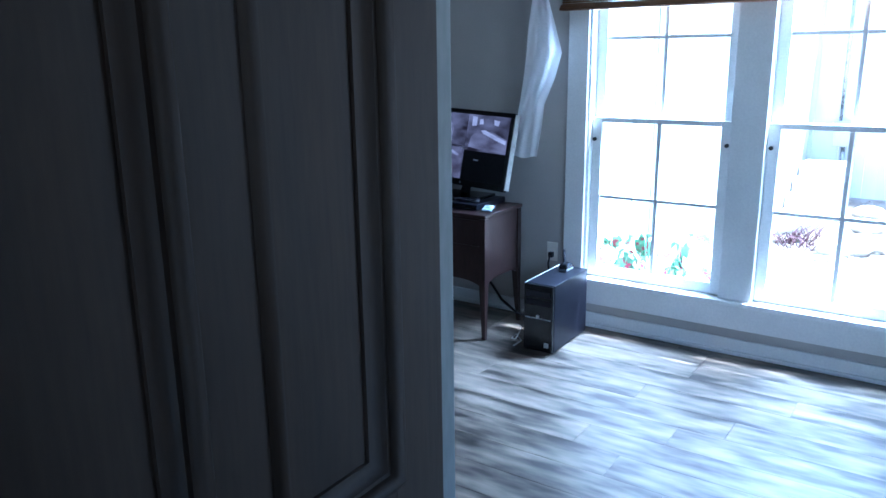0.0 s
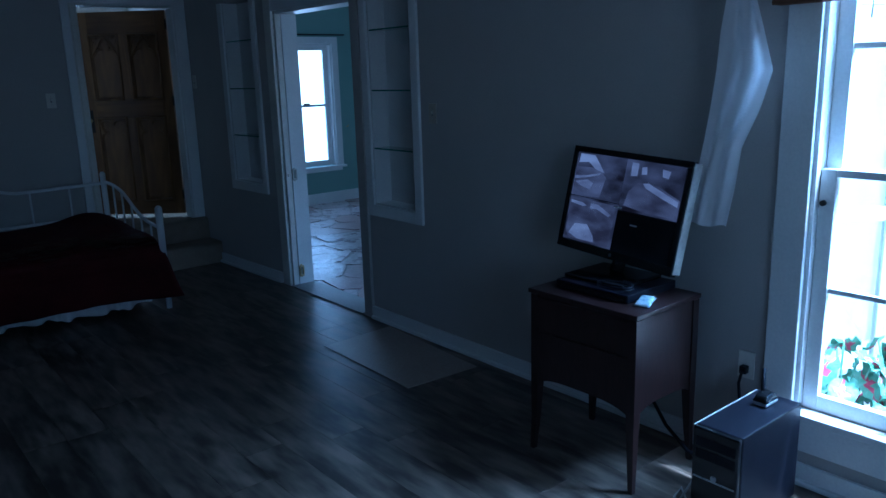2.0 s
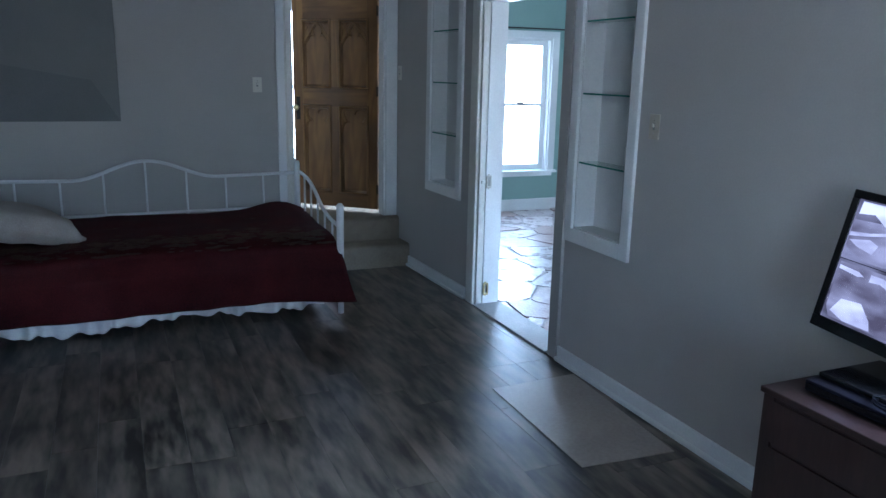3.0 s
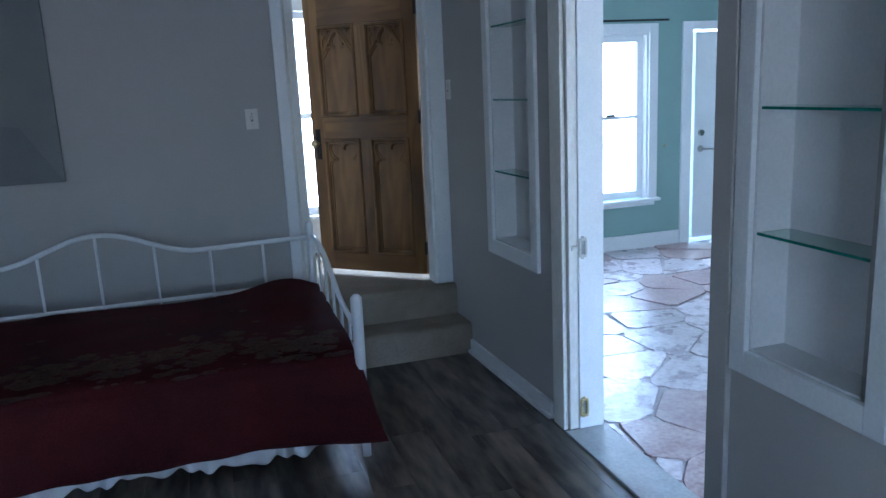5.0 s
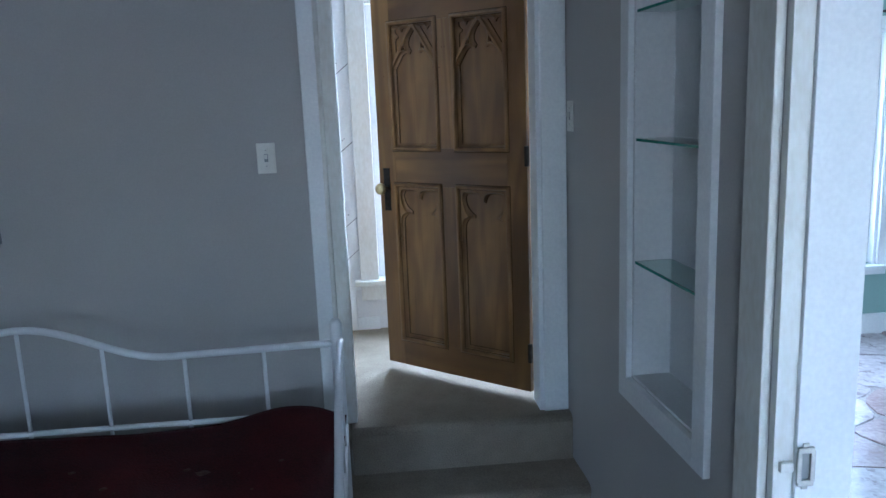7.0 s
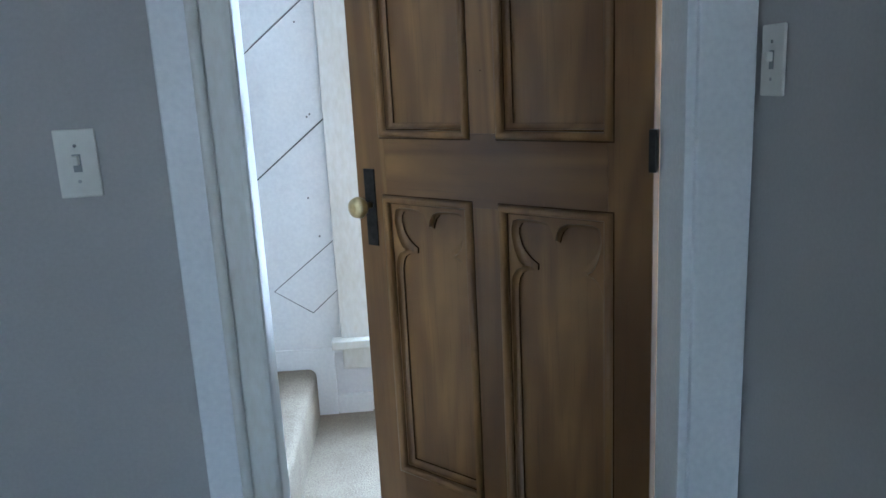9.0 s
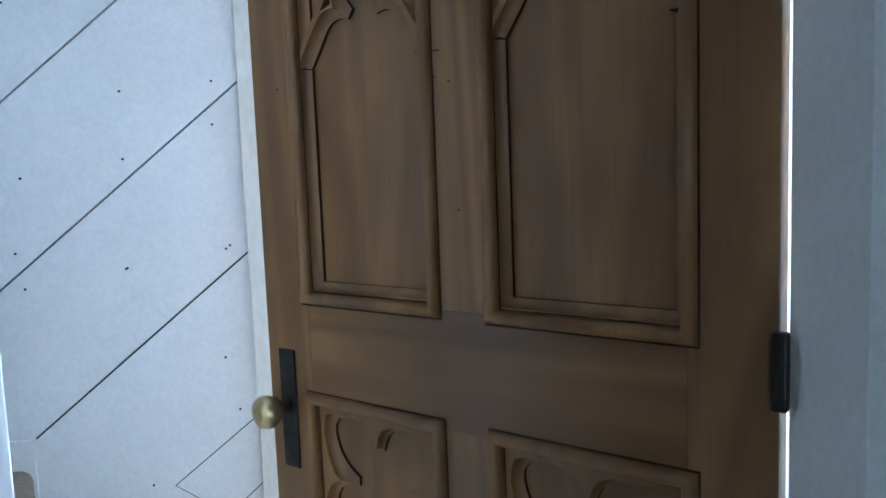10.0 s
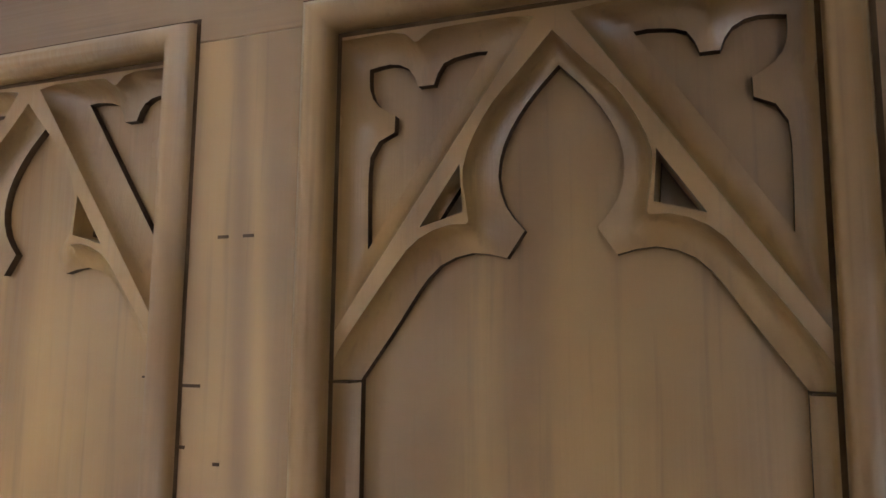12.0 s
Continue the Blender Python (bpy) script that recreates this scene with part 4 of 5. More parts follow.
# Fall of light over the panel, put into a thin darker triangle.
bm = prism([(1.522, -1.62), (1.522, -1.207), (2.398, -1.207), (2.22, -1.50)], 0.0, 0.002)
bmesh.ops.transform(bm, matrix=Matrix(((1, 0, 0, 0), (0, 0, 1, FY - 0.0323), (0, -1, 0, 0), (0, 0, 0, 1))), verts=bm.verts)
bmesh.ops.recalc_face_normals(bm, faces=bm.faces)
part("shade_facing", bm, M_PANELSHADE, gp, "painted fall of light, darker over the panel's corner")


# ---- small wall fittings ----
def switch_plate(m, label, colour=M_PLATE):
    t = thing("light_switch", label, "light switch", m)
    part("plate", box(-0.0275 - 0.0075, 0.0275 + 0.0075, -0.006, 0, -0.0575, 0.0575, 0.003), colour, t)
    part("toggle_well", box(-0.007, 0.007, -0.0066, -0.006, -0.014, 0.016), M_GREYTRIM, t)
    part("toggle", box(-0.005, 0.005, -0.017, -0.0066, -0.002, 0.014, 0.002), colour, t)
    for z in (-0.03, 0.03):
        part("screw", tube([(0, -0.0055, z), (0, -0.0075, z)], 0.003, 8), M_STEEL, t)
    return t


switch_plate(pose(3.404, FY, 1.480), "ivory light switch on the end wall beside the casing")
switch_plate(pose(WX - 0.052, 7.205, 1.592, 0, 0, -88), "ivory light switch on the wall beside the carved door")
switch_plate(pose(WX, 3.955, 1.382, 0, 0, -90), "almond light switch on the long wall", M_ALMOND)
ol = thing("wall_outlet", "ivory wall outlet with a plug in it", "outlet", pose(WX, 1.995, 0.42, 0, 0, -90))
part("plate", box(-0.035, 0.035, -0.006, 0, -0.0575, 0.0575, 0.003), M_PLATE, ol)
part("plug", box(-0.014, 0.014, -0.035, -0.006, -0.032, 0.0, 0.004), M_BLACK, ol, "black plug")

# ---- cabinet with monitor ----
cab = thing("cabinet", "small dark mahogany cabinet on slender legs", "cabinet")
CX0, CX1, CY0, CY1 = 4.065, 4.475, 2.135, 2.660
part("top", box(CX0 - 0.012, CX1, CY0 - 0.010, CY1 + 0.010, 0.705, 0.724, 0.004), M_MAHOG, cab)


def apron(x0, x1, y0, y1, along_y):
    """Board with an arched lower edge."""
    bm = bmesh.new()
    n = 16
    lo, hi = [], []
    for i in range(n + 1):
        u = i / n
        z = 0.305 + 0.038 * (1 - (2 * u - 1) ** 4)
        if along_y:
            lo.append((x0, y0 + (y1 - y0) * u, z)), hi.append((x0, y0 + (y1 - y0) * u, 0.705))
        else:
            lo.append((x0 + (x1 - x0) * u, y0, z)), hi.append((x0 + (x1 - x0) * u, y0, 0.705))
    d = Vector((x1 - x0, 0, 0)) if along_y else Vector((0, y1 - y0, 0))
    va = [bm.verts.new(p) for p in lo]
    vb = [bm.verts.new(p) for p in hi]
    vc = [bm.verts.new(Vector(p) + d) for p in lo]
    vd = [bm.verts.new(Vector(p) + d) for p in hi]
    for i in range(n):
        bm.faces.new((va[i], va[i + 1], vb[i + 1], vb[i]))
        bm.faces.new((vc[i], vc[i + 1], vd[i + 1], vd[i]))
        bm.faces.new((va[i], va[i + 1], vc[i + 1], vc[i]))
        bm.faces.new((vb[i], vb[i + 1], vd[i + 1], vd[i]))
    return bm


part("front", apron(CX0 + 0.004, CX0 + 0.022, CY0 + 0.02, CY1 - 0.02, True), M_MAHOG, cab)
part("side", apron(CX0 + 0.02, CX1 - 0.02, CY0 + 0.004, CY0 + 0.022, False), M_MAHOG, cab)
part("side", apron(CX0 + 0.02, CX1 - 0.02, CY1 - 0.022, CY1 - 0.004, False), M_MAHOG, cab)
part("back", box(CX1 - 0.022, CX1 - 0.006, CY0 + 0.02, CY1 - 0.02, 0.33, 0.705), M_MAHOG, cab)
part("bottom", box(CX0 + 0.022, CX1 - 0.022, CY0 + 0.022, CY1 - 0.022, 0.345, 0.36), M_MAHOG, cab)
dr = part("drawer", box(CX0 - 0.002, CX0 + 0.004, CY0 + 0.035, CY1 - 0.035, 0.56, 0.69, 0.001), M_MAHOG, cab)
part("drawer", box(CX0 - 0.002, CX0 + 0.004, CY0 + 0.035, CY1 - 0.035, 0.37, 0.545, 0.001), M_MAHOG, cab)
for x in (CX0 + 0.017, CX1 - 0.02):
    for y in (CY0 + 0.017, CY1 - 0.017):
        sx, sy = (-1 if x < 4.3 else 1), (-1 if y < 2.4 else 1)
        bm = bmesh.new()
        rows = ((0.70, 0.019, 0), (0.31, 0.019, 0), (0.15, 0.014, 0.004), (0.0, 0.010, 0.012))
        rings = [[bm.verts.new((x + o * sx + a * r, y + o * sy + b * r, z)) for a, b in ((-1, -1), (1, -1), (1, 1), (-1, 1))] for z, r, o in rows]
        for r0, r1 in zip(rings, rings[1:]):
            for k in range(4):
                bm.faces.new((r0[k], r0[(k + 1) % 4], r1[(k + 1) % 4], r1[k]))
        bm.faces.new(rings[0]), bm.faces.new(rings[-1])
        part("leg", bm, M_MAHOG, cab)

# monitor: its own axes x right, y into the wall, z up the screen
TL, TR, BL = Vector((4.475, 2.780, 1.276)), Vector((4.415, 2.145, 1.250)), Vector((4.385, 2.822, 0.836))
ax = (TR - TL).normalized()
az = (TL - BL).normalized()
ay = az.cross(ax).normalized()
az = ax.cross(ay).normalized()
MW, MH = (TR - TL).length, (TL - BL).length
MM = Matrix((( ax.x, ay.x, az.x, TL.x), (ax.y, ay.y, az.y, TL.y), (ax.z, ay.z, az.z, TL.z), (0, 0, 0, 1)))
mon = thing("monitor", "black flat-panel monitor with a four-way camera view", "monitor", MM)
b = 0.026
part("bezel", boxes([(0, MW, 0, 0.03, -b, 0), (0, MW, 0, 0.03, -MH, -MH + b * 1.5), (0, b, 0, 0.03, -MH + b * 1.5, -b), (MW - b, MW, 0, 0.03, -MH + b * 1.5, -b)], 0.003), M_GLOSSBLACK, mon)
part("back", box(0.004, MW - 0.002, 0.03, 0.062, -MH + 0.004, -0.004, 0.008), M_BLACK, mon)
part("side_strip", box(MW, MW + 0.004, 0.006, 0.05, -MH + 0.01, -0.006, 0.001), M_PLATED, mon, "silver side edge")


def screen_mat(name, shift, bright, low=(0.03, 0.022, 0.034, 1), high=(0.30, 0.27, 0.38, 1)):
    """A dim street view: a pale slanting road between darker verges."""
    m = bpy.data.materials.new(name)
    m.use_nodes = True
    t = m.node_tree
    N, L = t.nodes, t.links
    bs = N["Principled BSDF"]
    bs.inputs["Base Color"].default_value = (0.01, 0.01, 0.012, 1)
    bs.inputs["Roughness"].default_value = 0.25
    co = N.new("ShaderNodeTexCoord")
    mp = N.new("ShaderNodeMapping")
    mp.inputs["Location"].default_value = (shift, 0, shift * 0.7)
    mp.inputs["Scale"].default_value = (4, 1, 9)
    mp.inputs["Rotation"].default_value = (0, 0.55, 0)
    L.new(co.outputs["Object"], mp.inputs["Vector"])
    n = N.new("ShaderNodeTexNoise")
    n.inputs["Scale"].default_value = 1.1
    n.inputs["Detail"].default_value = 3
    n.inputs["Roughness"].default_value = 0.5
    L.new(mp.outputs["Vector"], n.inputs["Vector"])
    r = N.new("ShaderNodeValToRGB")
    r.color_ramp.elements[0].position, r.color_ramp.elements[0].color = 0.36, low
    r.color_ramp.elements[1].position, r.color_ramp.elements[1].color = 0.66, high
    L.new(n.outputs["Fac"], r.inputs["Fac"])
    L.new(r.outputs["Color"], bs.inputs["Emission Color"])
    bs.inputs["Emission Strength"].default_value = bright
    return m


SCREENS = [screen_mat("camera_view", k * 1.7 + 0.4, SCREEN_GLOW) for k in range(3)]
M_OFFSCREEN = mat("dark_screen", (0.012, 0.012, 0.014), (0.016, 0.016, 0.018), 3, 0.35, 0.0, spec=0.06)
sx0, sx1, sz0, sz1 = b, MW - b, -b, -MH + b * 1.5
mx, mz = (sx0 + sx1) / 2 - 0.01, (sz0 + sz1) / 2
quarters = []
for x0, x1, z0, z1, mt in ((sx0, mx - 0.003, mz + 0.003, sz0, SCREENS[0]), (mx, sx1, mz - 0.02, sz0, SCREENS[1]), (sx0, mx - 0.003, sz1, mz, SCREENS[2]), (mx, sx1, sz1, mz - 0.023, M_OFFSCREEN)):
    quarters.append(part("screen", box(x0, x1, 0.005, 0.012, z0, z1), mt, mon))
M_CAPTION = mat("white_caption_bar", (0.6, 0.6, 0.62), (0.66, 0.66, 0.68), 5, 0.4, 0.0)

GLOW_MID = screen_mat("camera_view_grey", 3.1, SCREEN_GLOW, (0.10, 0.08, 0.12, 1), (0.42, 0.38, 0.52, 1))
GLOW_HIGH = screen_mat("camera_view_pale", 5.3, SCREEN_GLOW, (0.40, 0.36, 0.50, 1), (1.0, 0.95, 1.2, 1))


def view_shapes(quarter, x0, x1, ztop, zbot, shapes):
    """Flat pale patches of a street view, in fractions of one quarter of the screen."""
    for high, poly in shapes:
        bm = prism([(x0 + u * (x1 - x0), -(ztop + v * (zbot - ztop))) for u, v in poly], 0.0, 0.0006)
        y = 0.0042 if high else 0.0050 - 0.0001
        bmesh.ops.transform(bm, matrix=Matrix(((1, 0, 0, 0), (0, 0, 1, y - 0.0006), (0, -1, 0, 0), (0, 0, 0, 1))), verts=bm.verts)
        bmesh.ops.recalc_face_normals(bm, faces=bm.faces)
        part("picture_patch", bm, GLOW_HIGH if high else GLOW_MID, quarter)


view_shapes(quarters[0], sx0, mx - 0.003, sz0, mz + 0.003, [
    (0, [(0.02, 0.34), (0.5, 0.30), (0.66, 0.5), (0.6, 0.96), (0.3, 0.97), (0.02, 0.8)]),
    (1, [(0.06, 0.03), (0.36, 0.03), (0.5, 0.22), (0.62, 0.40), (0.42, 0.34), (0.26, 0.2), (0.05, 0.24)]),
    (1, [(0.02, 0.55), (0.28, 0.50), (0.56, 0.40), (0.5, 0.47), (0.25, 0.56), (0.02, 0.62)]),
    (1, [(0.04, 0.68), (0.3, 0.60), (0.42, 0.66), (0.38, 0.82), (0.16, 0.76)])])
view_shapes(quarters[1], mx, sx1, sz0, mz - 0.02, [
    (0, [(0.25, 0.42), (0.6, 0.42), (0.98, 0.62), (0.98, 0.95), (0.5, 0.97), (0.08, 0.9), (0.12, 0.62)]),
    (1, [(0.10, 0.05), (0.22, 0.06), (0.22, 0.30), (0.11, 0.32)]),
    (1, [(0.28, 0.12), (0.36, 0.10), (0.38, 0.24), (0.29, 0.26)]),
    (1, [(0.62, 0.10), (0.76, 0.12), (0.74, 0.26), (0.64, 0.24)]),
    (1, [(0.34, 0.42), (0.44, 0.40), (0.96, 0.64), (0.96, 0.74), (0.7, 0.64), (0.4, 0.50)])])
view_shapes(quarters[2], sx0, mx - 0.003, mz, sz1, [
    (0, [(0.03, 0.04), (0.96, 0.04), (0.97, 0.6), (0.93, 0.96), (0.1, 0.96), (0.03, 0.8)]),
    (1, [(0.04, 0.10), (0.3, 0.12), (0.38, 0.17), (0.3, 0.20), (0.04, 0.16)]),
    (1, [(0.46, 0.10), (0.62, 0.10), (0.9, 0.26), (0.86, 0.32), (0.6, 0.2), (0.46, 0.22)]),
    (1, [(0.10, 0.86), (0.2, 0.62), (0.46, 0.58), (0.62, 0.8), (0.66, 0.94), (0.3, 0.95)])])
part("caption_bar", box(mx - 0.02, mx + 0.02, 0.0035, 0.0048, mz - 0.014, mz - 0.008), M_CAPTION, mon)
part("caption_bar", box(mx + 0.08, mx + 0.115, 0.0035, 0.0048, mz - 0.075, mz - 0.069), M_CAPTION, mon)
part("badge", tube([(MW / 2, -0.001, -MH + 0.018), (MW / 2, 0.002, -MH + 0.018)], 0.007, 12), M_SILVER, mon)
inv = MM.inverted()
neck = [inv @ Vector(p) for p in ((4.46, 2.46, 0.98), (4.40, 2.45, 0.86), (4.35, 2.45, 0.775))]
part("neck", tube(neck, 0.028, 12), M_GLOSSBLACK, mon)
bm = box(4.20, 4.46, 2.30, 2.60, 0.758, 0.774, 0.006)
bmesh.ops.transform(bm, matrix=inv, verts=bm.verts)
part("foot", bm, M_GLOSSBLACK, mon, "glossy black foot")

rec = thing("video_recorder", "flat black recorder box under the monitor", "recorder")
part("body", box(4.15, 4.47, 2.24, 2.60, 0.7245, 0.757, 0.004), M_BLACK, rec)
part("front_strip", box(4.146, 4.150, 2.25, 2.59, 0.731, 0.749), M_GLOSSBLACK, rec)
solid("plastic_bag", cushion(0.055, 0.03, 0.011, 3), M_PAPER, "small crumpled clear-blue plastic packet on the cabinet", "packet", m=pose(4.20, 2.195, 0.735, 3, -4, 20))
solid("cable_coil", tube([(4.19 + 0.045 * math.cos(a * 0.5), 2.33 + 0.08 * math.sin(a * 0.5), 0.764 + 0.0008 * a) for a in range(0, 26)], 0.003, 6), M_BLACK, "dark coiled cable on the recorder", "cable")

# ---- computer tower ----
pc = thing("computer_tower", "black desktop computer tower standing on the floor", "computer", pose(4.065, 1.712, 0, 0, 0, 0))
part("case", box(0.022, 0.437, 0.0, 0.175, 0.008, 0.383, 0.006), M_BLACK, pc)
part("front_panel", box(0.0, 0.022, 0.001, 0.174, 0.008, 0.382, 0.007), M_GLOSSBLACK, pc)
for z in (0.33, 0.285):
    part("drive_bay", box(-0.002, 0.0, 0.014, 0.161, z - 0.018, z + 0.018, 0.001), M_BLACK, pc)
part("trim_line", box(-0.003, 0.0, 0.01, 0.165, 0.192, 0.197), M_SILVER, pc, "thin silver trim line")
part("badge", tube([(-0.003, 0.088, 0.207), (0.0, 0.088, 0.207)], 0.011, 14), M_SILVER, pc, "round silver badge")
part("sticker", box(-0.002, 0.0, 0.022, 0.048, 0.035, 0.062), M_SILVER, pc)
part("edge_strip", box(0.0, 0.43, 0.168, 0.173, 0.383, 0.386, 0.001), M_WIRE, pc, "pale strip along the top edge")
for x in (0.03, 0.41):
    for y in (0.02, 0.155):
        part("foot", box(x - 0.012, x + 0.012, y - 0.012, y + 0.012, 0, 0.008), M_BLACK, pc)
ms = thing("computer_mouse", "silver and black computer mouse on the tower", "mouse", pose(4.40, 1.80, 0.3865))
part("shell", cushion(0.044, 0.027, 0.022, 2), M_GLOSSBLACK, ms, "", pose(0, 0, 0.020))
part("base", box(-0.043, 0.043, -0.026, 0.026, 0, 0.012, 0.004), M_SILVER, ms, "silver rim")
solid("power_cable", tube([(4.585, 1.995, 0.40), (4.555, 1.99, 0.36), (4.535, 1.965, 0.25), (4.54, 1.93, 0.12), (4.56, 1.93, 0.04), (4.56, 2.0, 0.008)], 0.006, 8), M_BLACK, "black power cable hanging from the outlet", "cable")
solid("antenna", tube([(4.47, 1.845, 0.386), (4.475, 1.848, 0.42), (4.50, 1.862, 0.475)], [0.009, 0.008, 0.006], 8), M_BLACK, "small black antenna behind the computer", "antenna")
solid("floor_cable", tube([(4.52, 1.93, 0.006), (4.36, 1.98, 0.006), (4.25, 1.965, 0.03), (4.18, 1.95, 0.09), (4.12, 1.94, 0.075), (4.11, 1.96, 0.03), (4.16, 2.01, 0.006), (4.24, 2.03, 0.006), (4.16, 1.95, 0.006), (4.07, 1.95, 0.006)], 0.0045, 8), M_WIRE, "pale cables looping on the floor", "cable")
solid("dark_cable", tube([(4.50, 2.44, 0.42), (4.50, 2.36, 0.20), (4.47, 2.26, 0.11), (4.42, 2.12, 0.06), (4.46, 2.0, 0.03), (4.54, 1.93, 0.007)], 0.008, 8), M_BLACK, "dark cable sagging behind the cabinet", "cable")

# ---- sheet on the floor ----
solid("floor_sheet", prism([(4.065, 4.390), (4.052, 3.535), (4.510, 3.505), (4.575, 4.415)], 0.0015, 0.005), M_MATV, "loose taupe vinyl sheet lying by the baseboard", "sheet")

# ---- blind and curtain ----
bl = thing("bamboo_blind", "brown woven bamboo blind rolled half up", "blind")
part("headrail", box(WX - 0.07, WX - 0.024, -0.05, 1.945, 2.16, 2.2, 0.003), M_BAMBOO, bl)
for i in range(26):
    z = 1.835 + i * 0.0125
    part("slat", tube([(WX - 0.045, -0.05, z), (WX - 0.045, 1.945, z)], 0.0062, 6), M_BAMBOO, bl)
for k in range(5):
    z, xo = 1.812 + 0.012 * (k % 2), 0.03 + 0.012 * k
    part("slat", tube([(WX - xo, -0.05, z), (WX - xo, 1.945, z)], 0.010, 6), M_BAMBOO, bl)
for y in (0.1, 0.62, 1.15, 1.65):
    part("cord", tube([(WX - 0.054, y, 1.80), (WX - 0.054, y, 2.17)], 0.002, 6), M_WIRE, bl)
part("cord", tube([(WX - 0.056, 1.62, 1.80), (WX - 0.056, 1.622, 1.74)], 0.002, 6), M_WIRE, bl)


def drape(u, v):
    z = 2.16 - v * 1.165
    k = [(2.16, 2.09, 2.02), (1.87, 2.125, 2.035), (1.72, 2.15, 1.985), (1.58, 2.165, 1.945), (1.45, 2.185, 1.985), (1.30, 2.21, 2.055), (1.15, 2.235, 2.075), (0.99, 2.25, 2.10)]
    for (z0, a0, b0), (z1, a1, b1) in zip(k, k[1:]):
        if z >= z1 - 1e-6:
            s = (z0 - z) / (z0 - z1)
            a, b_ = a0 + (a1 - a0) * s, b0 + (b1 - b0) * s
            break
    y = a + (b_ - a) * u
    return (WX - 0.125 - 0.007 * math.sin(u * 15 + v * 3) - 0.012 * math.sin(u * 5 + v * 7), y - 0.043, z + 0.006 * math.sin(u * 9))


cloth = solid("curtain", grid_sheet(drape, 40, 50), M_VOILE, "narrow white cloth curtain hanging beside the window", "curtain")
solid("curtain_bracket", tube([(WX, 2.03, 2.17), (WX - 0.13, 2.03, 2.17)], 0.008, 8), M_IRON, "small dark bracket holding the curtain", "bracket")


# ---- outdoors ----
ground = solid("ground", box(-60, 70, -60, 70, -0.6, -0.17), M_LITTER, "pale leaf litter and soil", "ground", "structure")
solid("roof", boxes([(-2.0, 5.1, -2.0, 9.2, 3.31, 3.45), (5.1, 9.7, 2.2, 9.4, 3.31, 3.45)]), M_DIRT, "flat grey roof", "roof", "structure")
wing = thing("stucco_wing", "pale stucco wing of the house across the courtyard", "house")
part("wall", box(7.45, 7.6, 1.60, 2.39, -0.2, 3.3), M_STUCCO, wing)
part("wall", box(7.6, 10.6, 1.60, 1.75, -0.2, 3.3), M_STUCCO, wing)
part("plaque", box(7.43, 7.45, 2.02, 2.18, 0.44, 0.62, 0.004), M_WHITE, wing, "small white box on the wall")
gdo = thing("french_door", "white glazed patio door standing open", "door", pose(5.2, 2.38, -0.1, 0, 0, -38))
part("leaf_frame", boxes([(0, 0.10, 0, 0.04, 0, 2.05), (0.72, 0.82, 0, 0.04, 0, 2.05), (0.10, 0.72, 0, 0.04, 0, 0.2), (0.10, 0.72, 0, 0.04, 1.95, 2.05), (0.10, 0.72, 0.005, 0.035, 0.95, 1.02)], 0.003), M_WHITE, gdo)
pp = part("pane", box(0.10, 0.72, 0.018, 0.022, 0.2, 1.95), M_GLASS, gdo)
pp.visible_shadow = False
fence = thing("board_wall", "white vertical board wall at the back of the courtyard", "fence")
for i in range(40):
    y = -5.0 + i * 0.30
    part("board", box(10.9, 10.93 + 0.006 * (i % 2), y, y + 0.296, -0.2, 2.9, 0.003), M_WHITE, fence)
mb = thing("meter_box", "grey meter box with pipes on the board wall", "meter box")
part("box", box(10.78, 10.90, 1.12, 1.36, 0.45, 0.75, 0.008), M_STUCCO, mb)
part("pipe", tube([(10.84, 1.24, 0.45), (10.84, 1.24, -0.17)], 0.025, 8), M_STEEL, mb)
part("pipe", tube([(10.84, 1.30, 0.75), (10.84, 1.30, 2.6)], 0.018, 8), M_STEEL, mb)
st = thing("garden_steps", "pale stone steps in the courtyard", "steps")
for i in range(4):
    part("step", box(8.9 + 0.33 * i, 9.4 + 0.33 * i, 1.12 - 0.02 * i, 1.55, -0.17, -0.05 + 0.13 * i, 0.015), M_PATIO, st)
part("side_slab", boxes([(8.8, 10.2, 1.56, 1.9, -0.17, 0.35)], 0.03), M_STUCCO, st)
rng = random.Random(9)


def rock(r, seed):
    bm = bmesh.new()
    bmesh.ops.create_icosphere(bm, subdivisions=2, radius=r)
    for v in bm.verts:
        v.co *= 1 + 0.35 * noise.noise(v.co * (1.6 / r) + Vector((seed, 0, 0)))
        v.co.z *= 0.55
    return bm


for i in range(16):
    x, y = 7.9 + rng.random() * 2.6, 0.2 + rng.random() * 1.3
    r = 0.07 + 0.12 * rng.random()
    solid("rock", rock(r, i * 3.1), M_PATIO, "pale rough garden stone on the ground", "rock", group="garden stones", m=pose(x, y, -0.17 + r * 0.3, 0, 0, rng.random() * 360))
log = solid("log", tube([(7.95, 1.50, -0.02), (8.1, 1.30, 0.02), (8.35, 1.08, 0.0)], [0.09, 0.11, 0.08], 12), M_STUCCO, "pale driftwood log on the leaf litter", "log")
# fallen leaves
bm = bmesh.new()
for i in range(2200):
    x, y = 5.9 + rng.random() * 4.8, -1.6 + rng.random() * 3.1
    a, r = rng.random() * 6.28, 0.02 + 0.03 * rng.random()
    z = -0.166 + 0.012 * rng.random()
    vs = [bm.verts.new((x + r * math.cos(a + k) * s, y + r * math.sin(a + k) * s, z + 0.012 * rng.random())) for k, s in ((0, 1.0), (1.57, 0.45), (3.14, 1.0), (4.71, 0.45))]
    bm.faces.new(vs)
solid("fallen_leaves", bm, mat("dry_leaves", (0.22, 0.15, 0.09), (0.55, 0.47, 0.38), 30, 0.9, 0.2), "dry fallen leaves scattered over the courtyard", "leaves", "stuff")
brush = bmesh.new()
